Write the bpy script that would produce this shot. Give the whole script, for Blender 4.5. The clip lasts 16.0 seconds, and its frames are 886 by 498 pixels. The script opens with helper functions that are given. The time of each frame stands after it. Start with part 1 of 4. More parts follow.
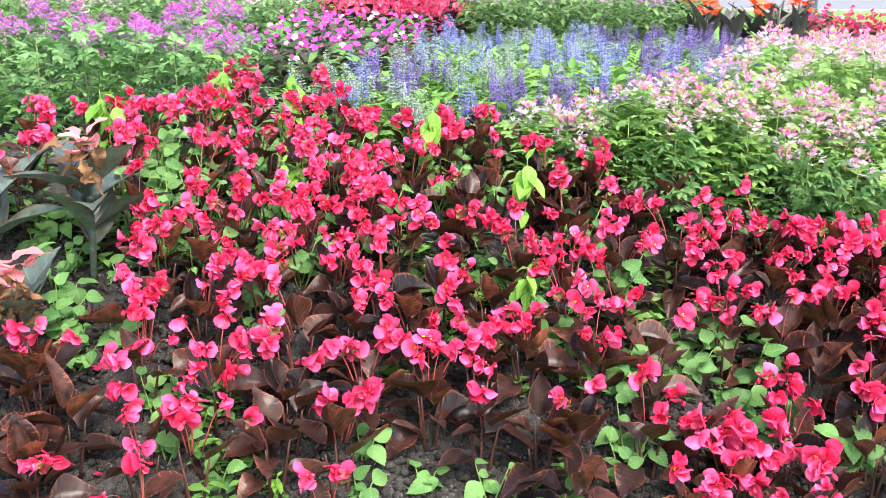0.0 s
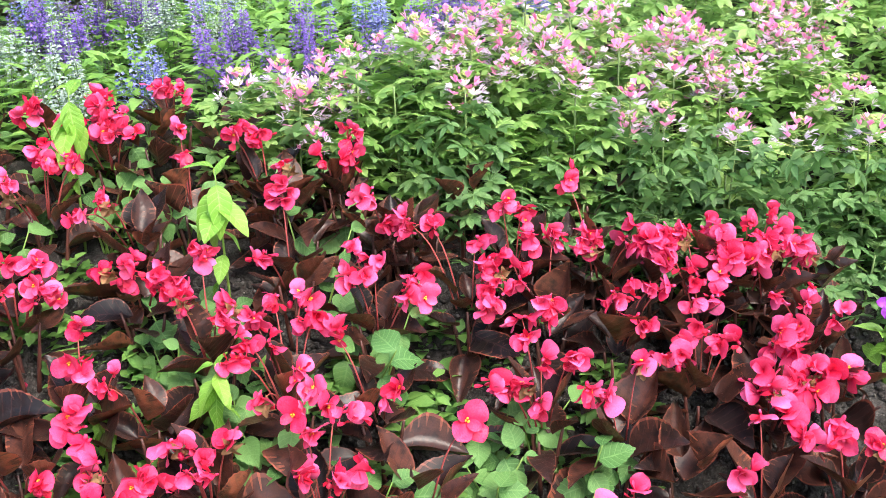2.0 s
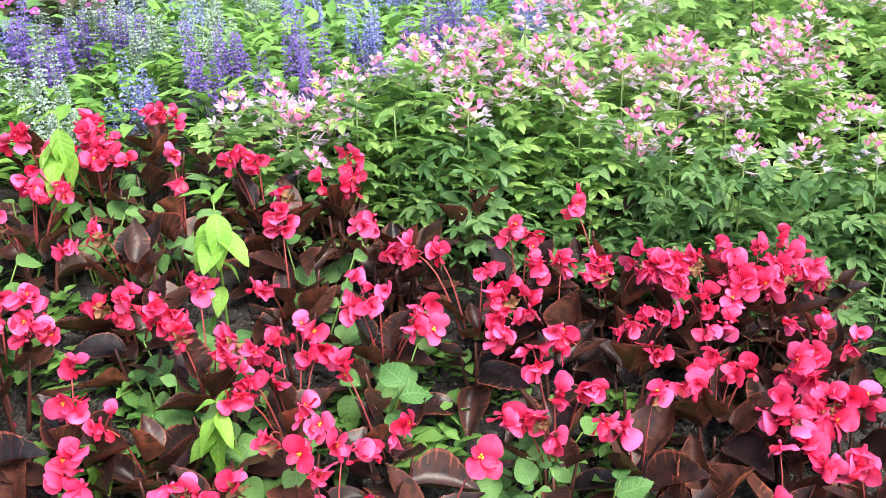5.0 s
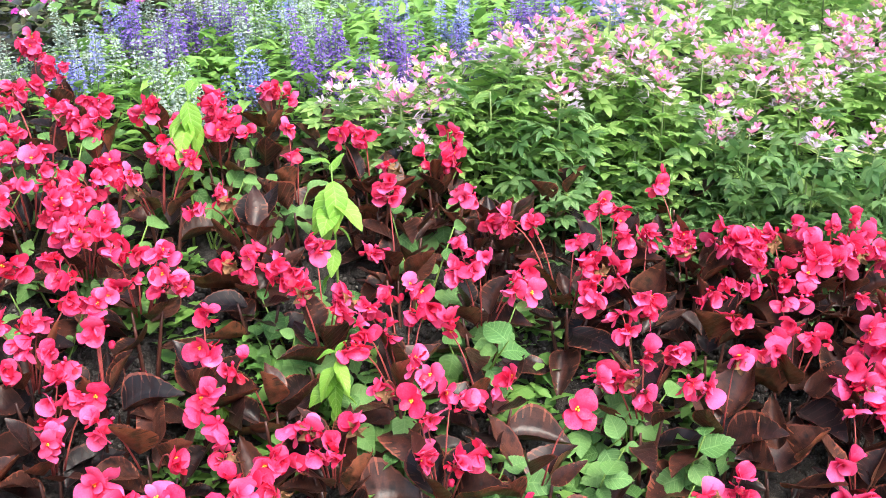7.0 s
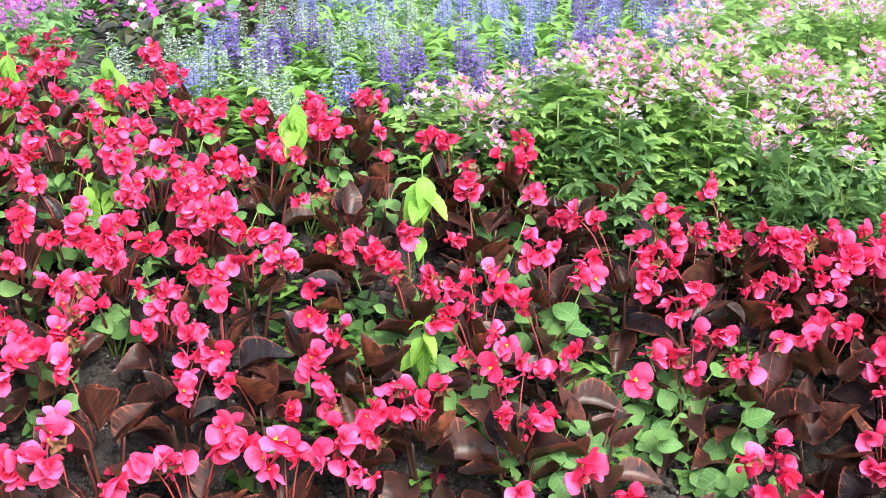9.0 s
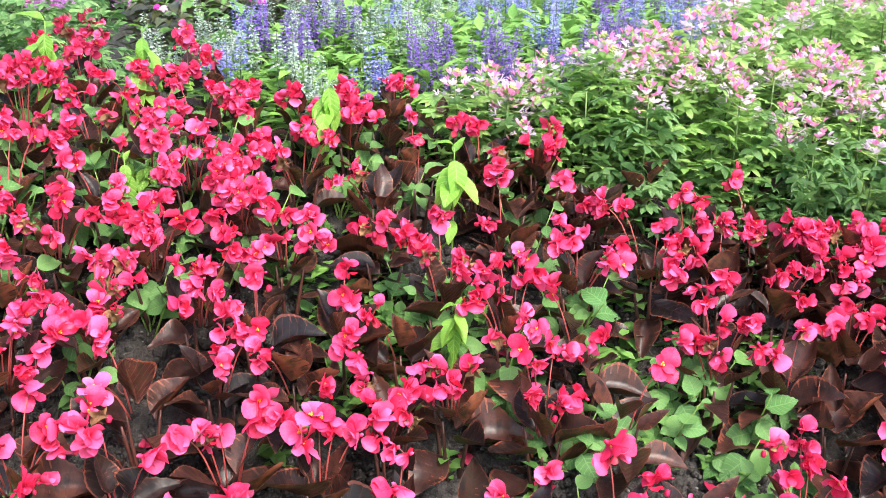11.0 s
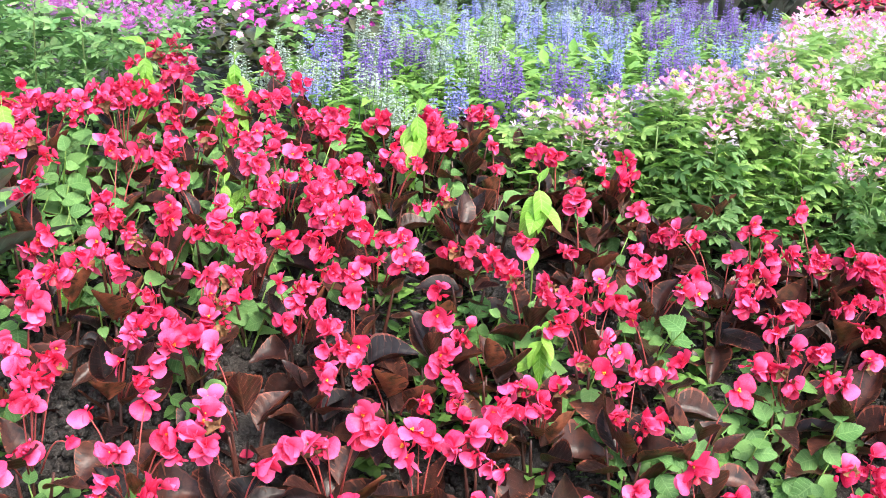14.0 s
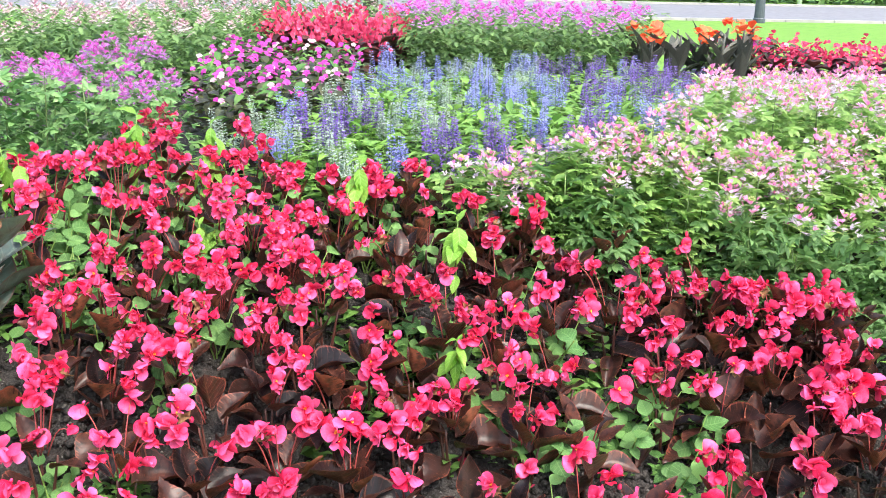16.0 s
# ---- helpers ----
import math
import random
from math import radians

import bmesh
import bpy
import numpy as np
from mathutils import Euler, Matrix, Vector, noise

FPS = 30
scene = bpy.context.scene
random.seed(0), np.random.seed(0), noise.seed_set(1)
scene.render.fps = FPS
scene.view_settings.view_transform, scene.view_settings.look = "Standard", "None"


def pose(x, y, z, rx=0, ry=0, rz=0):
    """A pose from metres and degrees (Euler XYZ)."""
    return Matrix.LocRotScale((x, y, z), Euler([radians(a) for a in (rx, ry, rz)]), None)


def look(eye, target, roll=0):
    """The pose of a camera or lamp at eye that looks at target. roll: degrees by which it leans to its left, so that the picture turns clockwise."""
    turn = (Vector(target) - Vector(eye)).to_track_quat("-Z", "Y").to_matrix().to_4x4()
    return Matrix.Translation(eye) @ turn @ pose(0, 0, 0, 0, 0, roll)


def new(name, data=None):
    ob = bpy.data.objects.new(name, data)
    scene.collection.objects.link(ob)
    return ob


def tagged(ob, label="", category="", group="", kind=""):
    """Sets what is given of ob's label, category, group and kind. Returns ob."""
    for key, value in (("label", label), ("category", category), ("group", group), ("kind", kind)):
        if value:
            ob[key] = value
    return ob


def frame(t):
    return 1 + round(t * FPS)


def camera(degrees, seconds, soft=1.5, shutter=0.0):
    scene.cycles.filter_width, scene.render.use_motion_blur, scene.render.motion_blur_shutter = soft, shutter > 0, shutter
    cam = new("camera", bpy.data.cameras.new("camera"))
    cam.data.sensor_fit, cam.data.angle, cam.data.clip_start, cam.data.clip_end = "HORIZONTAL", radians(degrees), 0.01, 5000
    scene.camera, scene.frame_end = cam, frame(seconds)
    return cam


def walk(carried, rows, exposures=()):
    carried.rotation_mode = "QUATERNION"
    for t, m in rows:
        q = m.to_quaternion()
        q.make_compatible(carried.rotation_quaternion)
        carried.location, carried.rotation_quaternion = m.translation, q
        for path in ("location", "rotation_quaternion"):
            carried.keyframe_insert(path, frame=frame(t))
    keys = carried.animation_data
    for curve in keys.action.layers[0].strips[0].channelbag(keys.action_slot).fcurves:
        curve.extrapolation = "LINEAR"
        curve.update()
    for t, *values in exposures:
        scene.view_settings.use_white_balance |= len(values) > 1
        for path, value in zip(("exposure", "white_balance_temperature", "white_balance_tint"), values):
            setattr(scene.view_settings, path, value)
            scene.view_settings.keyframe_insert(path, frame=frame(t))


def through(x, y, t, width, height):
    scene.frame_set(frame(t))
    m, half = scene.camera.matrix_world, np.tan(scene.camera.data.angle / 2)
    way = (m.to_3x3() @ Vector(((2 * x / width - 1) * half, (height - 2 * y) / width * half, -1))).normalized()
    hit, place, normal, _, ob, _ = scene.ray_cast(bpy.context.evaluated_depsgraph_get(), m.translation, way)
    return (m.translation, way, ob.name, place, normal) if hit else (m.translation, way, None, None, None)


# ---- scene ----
# ---- camera and walk ----
cam = camera(45.0, 16.0, soft=0.55)
PATH = [  # seconds, eye, yaw to the left of +y, pitch up, roll
    (0.0, -0.214, -1.186, 1.468, -1.24, -16.10, 0.69),
    (0.5, -0.101, -1.013, 1.503, -1.49, -17.27, 0.10),
    (1.0, 0.030, -0.327, 1.429, -2.56, -19.24, -0.49),
    (1.5, 0.208, -0.082, 1.465, -4.32, -21.12, -1.28),
    (2.0, 0.347, 0.092, 1.462, -6.13, -22.41, -1.85),
    (2.5, 0.396, 0.183, 1.452, -8.02, -22.84, -1.95),
    (3.0, 0.423, 0.241, 1.468, -9.10, -23.24, -1.89),
    (3.5, 0.438, 0.253, 1.483, -9.31, -22.95, -2.02),
    (4.0, 0.398, 0.263, 1.487, -9.37, -22.45, -1.91),
    (4.5, 0.339, 0.239, 1.465, -8.78, -21.93, -1.91),
    (4.7, 0.316, 0.211, 1.456, -8.37, -21.52, -1.89),
    (7.0, 0.120, 0.019, 1.438, -6.11, -20.95, -1.17),
    (7.5, 0.071, -0.097, 1.444, -5.68, -20.29, -1.10),
    (8.0, 0.037, -0.204, 1.463, -5.38, -19.98, -0.83),
    (8.5, 0.012, -0.238, 1.467, -5.06, -19.82, -0.57),
    (9.0, -0.023, -0.277, 1.468, -4.55, -19.64, -0.25),
    (9.2, -0.052, -0.278, 1.453, -4.59, -19.33, -0.08),
    (11.5, -0.117, -0.334, 1.450, -4.76, -19.94, 1.13),
    (12.0, -0.149, -0.360, 1.446, -5.16, -19.85, 1.52),
    (12.5, -0.154, -0.375, 1.443, -5.05, -19.91, 1.61),
    (13.0, -0.183, -0.375, 1.431, -4.99, -19.66, 1.73),
    (13.5, -0.252, -0.396, 1.442, -4.84, -19.15, 1.87),
    (14.0, -0.325, -0.397, 1.485, -4.83, -18.62, 2.38),
    (14.5, -0.338, -0.376, 1.497, -4.62, -18.22, 2.64),
    (15.0, -0.342, -0.346, 1.486, -4.67, -17.74, 2.77),
    (15.5, -0.305, -0.508, 1.536, -4.77, -17.10, 2.30),
    (16.0, -0.129, -0.966, 1.616, -3.82, -16.09, 1.26),
]


def eye_pose(x, y, z, yaw, pitch, roll):
    a, b = radians(yaw), radians(pitch)
    way = Vector((-math.sin(a) * math.cos(b), math.cos(a) * math.cos(b), math.sin(b)))
    return look((x, y, z), Vector((x, y, z)) + way, roll)


walk(cam, [(row[0], eye_pose(*row[1:])) for row in PATH], exposures=[(0.0, 1.95), (3.5, 1.77), (7.0, 1.88), (12.5, 1.92), (14.5, 1.97), (16.0, 1.83)])

# ---- world and sun: bright, thinly overcast ----
world = bpy.data.worlds.new("sky")
scene.world = world
world.use_nodes = True
sky = world.node_tree.nodes.new("ShaderNodeTexSky")
sky.sky_type = "NISHITA"
sky.sun_disc = False
sky.sun_elevation = radians(58)
sky.sun_rotation = radians(150)
sky.air_density, sky.dust_density, sky.ozone_density = 1.0, 4.0, 1.0
background = world.node_tree.nodes["Background"]
background.inputs["Strength"].default_value = 0.15
world.node_tree.links.new(sky.outputs[0], background.inputs["Color"])
lamp = bpy.data.lights.new("sun", "SUN")
lamp.energy, lamp.angle, lamp.color = 1.2, radians(24), (1.0, 0.96, 0.9)
sun = new("sun", lamp)
sun.matrix_world = look((3, -5, 9), (0, 0, 0))

RNG = random.Random(7)


# ---- materials ----
def nodes_of(mat):
    mat.use_nodes = True
    t = mat.node_tree
    return t, t.nodes, t.links, t.nodes["Principled BSDF"]


def mixed(t, factor, a, b):
    m = t.nodes.new("ShaderNodeMix")
    m.data_type = "RGBA"
    for socket, value in ((m.inputs[0], factor), (m.inputs[6], a), (m.inputs[7], b)):
        if hasattr(value, "links"):
            t.links.new(value, socket)
        else:
            socket.default_value = value if isinstance(value, float) else (*value, 1.0)
    return m.outputs[2]


def math_node(t, op, a, b=0.0):
    m = t.nodes.new("ShaderNodeMath")
    m.operation = op
    for socket, value in zip(m.inputs, (a, b)):
        if hasattr(value, "links"):
            t.links.new(value, socket)
        else:
            socket.default_value = value
    return m.outputs[0]


def noise_of(t, scale, detail=3.0):
    c = t.nodes.new("ShaderNodeTexCoord")
    n = t.nodes.new("ShaderNodeTexNoise")
    n.inputs["Scale"].default_value, n.inputs["Detail"].default_value = scale, detail
    t.links.new(c.outputs["Object"], n.inputs["Vector"])
    return n.outputs["Fac"]


def ranged(t, value, lo, hi):
    r = t.nodes.new("ShaderNodeMapRange")
    t.links.new(value, r.inputs["Value"])
    r.inputs["From Min"].default_value, r.inputs["From Max"].default_value = lo, hi
    return r.outputs["Result"]


def random_of(t, island):
    if island:
        return t.nodes.new("ShaderNodeNewGeometry").outputs["Random Per Island"]
    return t.nodes.new("ShaderNodeObjectInfo").outputs["Random"]


def plant_material(name, dark, light, vein=None, rough=0.45, through=0.25, island=False, edge=None, grain=60.0, gloss=0.5, throat=None, quilt=0.0, blotch=None, relief=0.6, low=0.1, grit=1.1):
    """Leaf or petal: two tones by piece and by noise, feathered veins, an edge line, light shining through."""
    mat = bpy.data.materials.new(name)
    t, nodes, links, shader = nodes_of(mat)
    tone = math_node(t, "ADD", math_node(t, "MULTIPLY", random_of(t, island), 0.75), math_node(t, "MULTIPLY", noise_of(t, grain), 0.5))
    tone = math_node(t, "ADD", tone, math_node(t, "MULTIPLY", math_node(t, "SUBTRACT", noise_of(t, 320.0, 5.0), 0.5), 0.55))
    colour = mixed(t, ranged(t, tone, low, 1.1), dark, light)
    uv = nodes.new("ShaderNodeSeparateXYZ")
    links.new(nodes.new("ShaderNodeUVMap").outputs[0], uv.inputs[0])
    off = math_node(t, "ABSOLUTE", math_node(t, "SUBTRACT", uv.outputs[0], 0.5))
    if vein:
        along = math_node(t, "FRACT", math_node(t, "SUBTRACT", math_node(t, "MULTIPLY", uv.outputs[1], 7.0), math_node(t, "MULTIPLY", off, 3.0)))
        line = math_node(t, "MAXIMUM", math_node(t, "LESS_THAN", along, 0.13), math_node(t, "LESS_THAN", off, 0.025))
        colour = mixed(t, math_node(t, "MULTIPLY", line, 0.55), colour, vein)
        bump = nodes.new("ShaderNodeBump")
        bump.inputs["Strength"].default_value, bump.inputs["Distance"].default_value = relief, 0.003
        bump.invert = True
        if quilt:
            ridge = math_node(t, "MULTIPLY", math_node(t, "ABSOLUTE", math_node(t, "SUBTRACT", along, 0.5)), 2.0 * quilt)
            line = math_node(t, "ADD", math_node(t, "MULTIPLY", line, 0.3), ridge)
        links.new(math_node(t, "ADD", line, math_node(t, "MULTIPLY", noise_of(t, 260.0, 5.0), grit)), bump.inputs["Height"])
        links.new(bump.outputs[0], shader.inputs["Normal"])
    else:
        bump = nodes.new("ShaderNodeBump")
        bump.inputs["Strength"].default_value, bump.inputs["Distance"].default_value = 0.5, 0.003
        links.new(noise_of(t, 110.0, 5.0), bump.inputs["Height"])
        links.new(bump.outputs[0], shader.inputs["Normal"])
    if blotch:
        colour = mixed(t, ranged(t, noise_of(t, grain * 1.7, 4.0), 0.45, 0.68), colour, blotch)
    if throat:
        colour = mixed(t, ranged(t, uv.outputs[1], 0.75, 0.05), colour, throat)
    if edge:
        colour = mixed(t, math_node(t, "MULTIPLY", math_node(t, "GREATER_THAN", off, 0.46), 0.8), colour, edge)
    links.new(colour, shader.inputs["Base Color"])
    shader.inputs["Roughness"].default_value = rough
    shader.inputs["Specular IOR Level"].default_value = gloss
    if through:
        lit = nodes.new("ShaderNodeBsdfTranslucent")
        links.new(colour, lit.inputs["Color"])
        mix = nodes.new("ShaderNodeMixShader")
        mix.inputs[0].default_value = through
        links.new(shader.outputs[0], mix.inputs[1])
        links.new(lit.outputs[0], mix.inputs[2])
        links.new(mix.outputs[0], nodes["Material Output"].inputs["Surface"])
    return mat


def plain_material(name, a, b, scale=20.0, rough=0.8, bump=0.3, depth=0.01, metal=0.0, second=None):
    mat = bpy.data.materials.new(name)
    t, nodes, links, shader = nodes_of(mat)
    n = noise_of(t, scale, 6.0)
    colour = mixed(t, ranged(t, n, 0.3, 0.7), a, b)
    if second:
        colour = mixed(t, ranged(t, noise_of(t, scale * 0.12, 3.0), 0.42, 0.62), colour, second)
    links.new(colour, shader.inputs["Base Color"])
    shader.inputs["Roughness"].default_value, shader.inputs["Metallic"].default_value = rough, metal
    node = nodes.new("ShaderNodeBump")
    node.inputs["Strength"].default_value, node.inputs["Distance"].default_value = bump, depth
    links.new(noise_of(t, scale * 2.5, 8.0), node.inputs["Height"])
    links.new(node.outputs[0], shader.inputs["Normal"])
    return mat


SOIL = plain_material("soil", (0.017, 0.015, 0.014), (0.075, 0.068, 0.062), 75.0, 0.95, 0.9, 0.012, second=(0.03, 0.025, 0.022))
LAWN = plain_material("lawn", (0.075, 0.19, 0.016), (0.14, 0.3, 0.03), 5.0, 0.9, 0.6, 0.03, second=(0.11, 0.24, 0.025))
PEBBLE = plain_material("pebble", (0.045, 0.042, 0.038), (0.15, 0.14, 0.13), 30.0, 0.9, 0.3, 0.003)
ASPHALT = plain_material("asphalt", (0.14, 0.145, 0.16), (0.19, 0.195, 0.21), 8.0, 0.9, 0.3, 0.004)
CONCRETE = plain_material("concrete", (0.27, 0.265, 0.25), (0.38, 0.37, 0.35), 6.0, 0.85, 0.3, 0.004)
BARK = plain_material("bark", (0.05, 0.042, 0.032), (0.13, 0.11, 0.085), 14.0, 0.95, 0.9, 0.03)
POST_PAINT = plain_material("post_paint", (0.05, 0.06, 0.075), (0.075, 0.09, 0.11), 10.0, 0.45, 0.1, 0.002)
WHITE_PAINT = plain_material("white_paint", (0.7, 0.7, 0.7), (0.82, 0.82, 0.8), 10.0, 0.6, 0.1, 0.002)

PETAL = plant_material("begonia_petal", (0.74, 0.01, 0.066), (0.96, 0.17, 0.405), rough=0.4, through=0.25, grain=70.0, gloss=0.22, low=0.12, throat=(0.62, 0.012, 0.07))
CRIMSON = plant_material("begonia_young_petal", (0.5, 0.006, 0.035), (0.78, 0.03, 0.1), rough=0.45, through=0.3, island=True)
PETAL_JOINED = plant_material("begonia_petal_far", (0.62, 0.014, 0.07), (0.84, 0.1, 0.22), rough=0.5, through=0.3, island=True)
STAMEN = plain_material("stamen", (0.7, 0.27, 0.02), (0.82, 0.42, 0.04), 300.0, 0.7, 0.4, 0.001)
BRONZE = plant_material("begonia_leaf", (0.007, 0.006, 0.007), (0.09, 0.032, 0.021), vein=(0.05, 0.02, 0.018), rough=0.3, through=0.03, edge=(0.13, 0.04, 0.028), grain=22.0, gloss=0.24, low=0.3, quilt=0.16, blotch=(0.012, 0.009, 0.009), relief=0.35, grit=0.3)
BRONZE_UNDER = plant_material("begonia_leaf_underside", (0.036, 0.011, 0.01), (0.25, 0.075, 0.04), vein=(0.2, 0.07, 0.045), rough=0.4, through=0.08, edge=(0.26, 0.07, 0.042), grain=18.0, gloss=0.3, low=0.25, quilt=0.22, blotch=(0.035, 0.022, 0.013), relief=0.45, grit=0.5)
STALK = plant_material("begonia_stalk", (0.24, 0.035, 0.035), (0.42, 0.085, 0.08), rough=0.4, through=0.15)
BRONZE_JOINED = plant_material("begonia_leaf_far", (0.03, 0.012, 0.01), (0.1, 0.03, 0.018), rough=0.35, through=0.1, island=True)
RED_STEM = plant_material("begonia_stem", (0.035, 0.015, 0.012), (0.11, 0.036, 0.028), rough=0.4, through=0.1)
GREEN_STEM = plant_material("green_stem", (0.1, 0.2, 0.03), (0.2, 0.33, 0.07), rough=0.5, through=0.1)
CLEOME_STEM = plant_material("cleome_stem", (0.08, 0.13, 0.04), (0.16, 0.24, 0.08), rough=0.6, through=0.05)
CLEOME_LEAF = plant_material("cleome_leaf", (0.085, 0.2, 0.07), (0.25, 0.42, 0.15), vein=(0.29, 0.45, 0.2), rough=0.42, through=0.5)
# one cleome leaf twice, light and shade put into the colour
CLEOME_LEAF_LIT = plant_material("cleome_leaf_lit", (0.16, 0.33, 0.08), (0.42, 0.62, 0.2), rough=0.45, through=0.5, island=True)
CLEOME_LEAF_SHADED = plant_material("cleome_leaf_shaded", (0.068, 0.17, 0.056), (0.21, 0.37, 0.128), rough=0.45, through=0.45, island=True)
DRIFT_LEAF = plant_material("cleome_drift_leaf", (0.075, 0.17, 0.05), (0.22, 0.36, 0.12), rough=0.5, through=0.35, island=True)
MAUVE_LEAF = plant_material("mauve_cleome_leaf", (0.07, 0.2, 0.055), (0.25, 0.43, 0.15), rough=0.45, through=0.35, island=True)
CLEOME_PINK = plant_material("cleome_pink", (0.86, 0.2, 0.5), (0.93, 0.47, 0.73), rough=0.55, through=0.4, island=True)
CLEOME_PALE = plant_material("cleome_pale", (0.7, 0.52, 0.72), (0.88, 0.75, 0.88), rough=0.55, through=0.4, island=True)
# duller, greyer petals for the two pale drifts behind
MUTED_PINK = plant_material("cleome_muted_pink", (0.54, 0.3, 0.37), (0.66, 0.42, 0.47), rough=0.6, through=0.3, island=True)
MUTED_PALE = plant_material("cleome_muted_pale", (0.5, 0.39, 0.4), (0.62, 0.52, 0.5), rough=0.6, through=0.3, island=True)
CLEOME_MAUVE = plant_material("cleome_mauve", (0.48, 0.13, 0.55), (0.72, 0.35, 0.76), rough=0.55, through=0.4, island=True)
CLEOME_MAGENTA = plant_material("cleome_magenta", (0.68, 0.07, 0.53), (0.8, 0.2, 0.64), rough=0.55, through=0.4, island=True)
MAUVE_BUD = plant_material("mauve_cleome_bud", (0.35, 0.12, 0.36), (0.55, 0.3, 0.5), rough=0.5, through=0.2, island=True)
BUD = plant_material("cleome_bud", (0.3, 0.42, 0.1), (0.6, 0.65, 0.25), rough=0.5, through=0.2, island=True)
SALVIA_LEAF = plant_material("salvia_leaf", (0.085, 0.23, 0.035), (0.29, 0.5, 0.105), rough=0.45, through=0.35, island=True)
SALVIA_BLUE = plant_material("salvia_blue", (0.13, 0.135, 0.44), (0.36, 0.39, 0.72), rough=0.6, through=0.2, island=True)
SALVIA_VIOLET = plant_material("salvia_violet", (0.095, 0.045, 0.28), (0.28, 0.17, 0.53), rough=0.6, through=0.2, island=True)
SALVIA_SILVER = plant_material("salvia_silver", (0.22, 0.31, 0.24), (0.42, 0.49, 0.44), rough=0.7, through=0.2, island=True)
DARK_SPIKE_STEM = plant_material("salvia_stem", (0.07, 0.08, 0.07), (0.15, 0.22, 0.1), rough=0.6, through=0.0)
LIME = plant_material("lime_leaf", (0.13, 0.33, 0.03), (0.29, 0.54, 0.08), vein=(0.36, 0.58, 0.14), rough=0.45, through=0.4, grain=25.0, quilt=0.3)
WEED = plant_material("weed_leaf", (0.065, 0.175, 0.046), (0.19, 0.37, 0.11), vein=(0.2, 0.38, 0.125), rough=0.5, gloss=0.3, through=0.3, grain=25.0, quilt=0.18)
WEED_JOINED = plant_material("weed_small", (0.055, 0.16, 0.035), (0.19, 0.36, 0.08), rough=0.5, through=0.3, island=True)
VIOLET_PETAL = plant_material("impatiens_violet", (0.26, 0.02, 0.42), (0.52, 0.12, 0.66), rough=0.5, through=0.3, grain=60.0, throat=(0.16, 0.01, 0.3))
MAGENTA_PETAL = plant_material("impatiens_magenta", (0.36, 0.01, 0.26), (0.68, 0.09, 0.48), rough=0.5, through=0.35, grain=40.0)
WHITE_PETAL = plant_material("impatiens_white", (0.6, 0.28, 0.42), (0.75, 0.55, 0.62), rough=0.5, through=0.35, grain=40.0)
IMPATIENS_LEAF = plant_material("impatiens_leaf", (0.12, 0.28, 0.03), (0.28, 0.5, 0.08), vein=(0.35, 0.55, 0.15), rough=0.4, through=0.3)
DARK_IMPATIENS = plant_material("impatiens_dark_leaf", (0.022, 0.018, 0.014), (0.09, 0.11, 0.035), rough=0.4, through=0.2, island=True)
CANNA_LEAF = plant_material("canna_leaf", (0.04, 0.07, 0.056), (0.125, 0.17, 0.135), vein=(0.14, 0.17, 0.14), rough=0.33, through=0.1, edge=(0.12, 0.06, 0.045), grain=14.0, gloss=0.55, quilt=0.3, blotch=(0.06, 0.055, 0.04), relief=0.3, grit=0.3)
CANNA_DARK = plant_material("canna_dark_leaf", (0.04, 0.055, 0.045), (0.14, 0.14, 0.11), vein=(0.09, 0.08, 0.06), rough=0.35, through=0.12, grain=12.0)
CANNA_PINK = plant_material("canna_petal", (0.74, 0.2, 0.22), (0.84, 0.4, 0.39), rough=0.5, through=0.35, grain=20.0)
CANNA_ORANGE = plant_material("canna_orange", (0.8, 0.07, 0.025), (0.9, 0.2, 0.06), rough=0.5, through=0.3, grain=20.0)
WITHERED = plant_material("withered_petal", (0.09, 0.04, 0.02), (0.31, 0.165, 0.075), rough=0.8, through=0.2, grain=60.0)
HEDGE = plant_material("hedge_leaf", (0.04, 0.1, 0.02), (0.13, 0.25, 0.05), rough=0.6, through=0.2, island=True)


# ---- mesh tools ----
class Build:
    """Gathers pieces, each turned by its own matrix, into one mesh."""

    def __init__(self):
        self.v, self.f, self.m, self.uv, self.n = [], [], [], [], 0

    def add(self, piece, matrix=None, slot=0):
        v, f, uv = piece
        if matrix is not None:
            a = np.array(matrix)
            v = v @ a[:3, :3].T + a[:3, 3]
        self.v.append(v)
        self.uv.append(uv)
        self.f += [tuple(i + self.n for i in face) for face in f]
        self.m += [slot] * len(f)
        self.n += len(v)
        return self

    def mesh(self, name, *materials, smooth=True):
        me = bpy.data.meshes.new(name)
        me.from_pydata(np.concatenate(self.v).tolist(), [], self.f)
        for mat in materials:
            me.materials.append(mat)
        me.polygons.foreach_set("material_index", self.m)
        me.polygons.foreach_set("use_smooth", [smooth] * len(self.f))
        uv = np.concatenate(self.uv)
        index = np.empty(len(me.loops), dtype=np.int32)
        me.loops.foreach_get("vertex_index", index)
        me.uv_layers.new(name="UVMap").data.foreach_set("uv", uv[index].astype(np.float32).ravel())
        me.update()
        return me


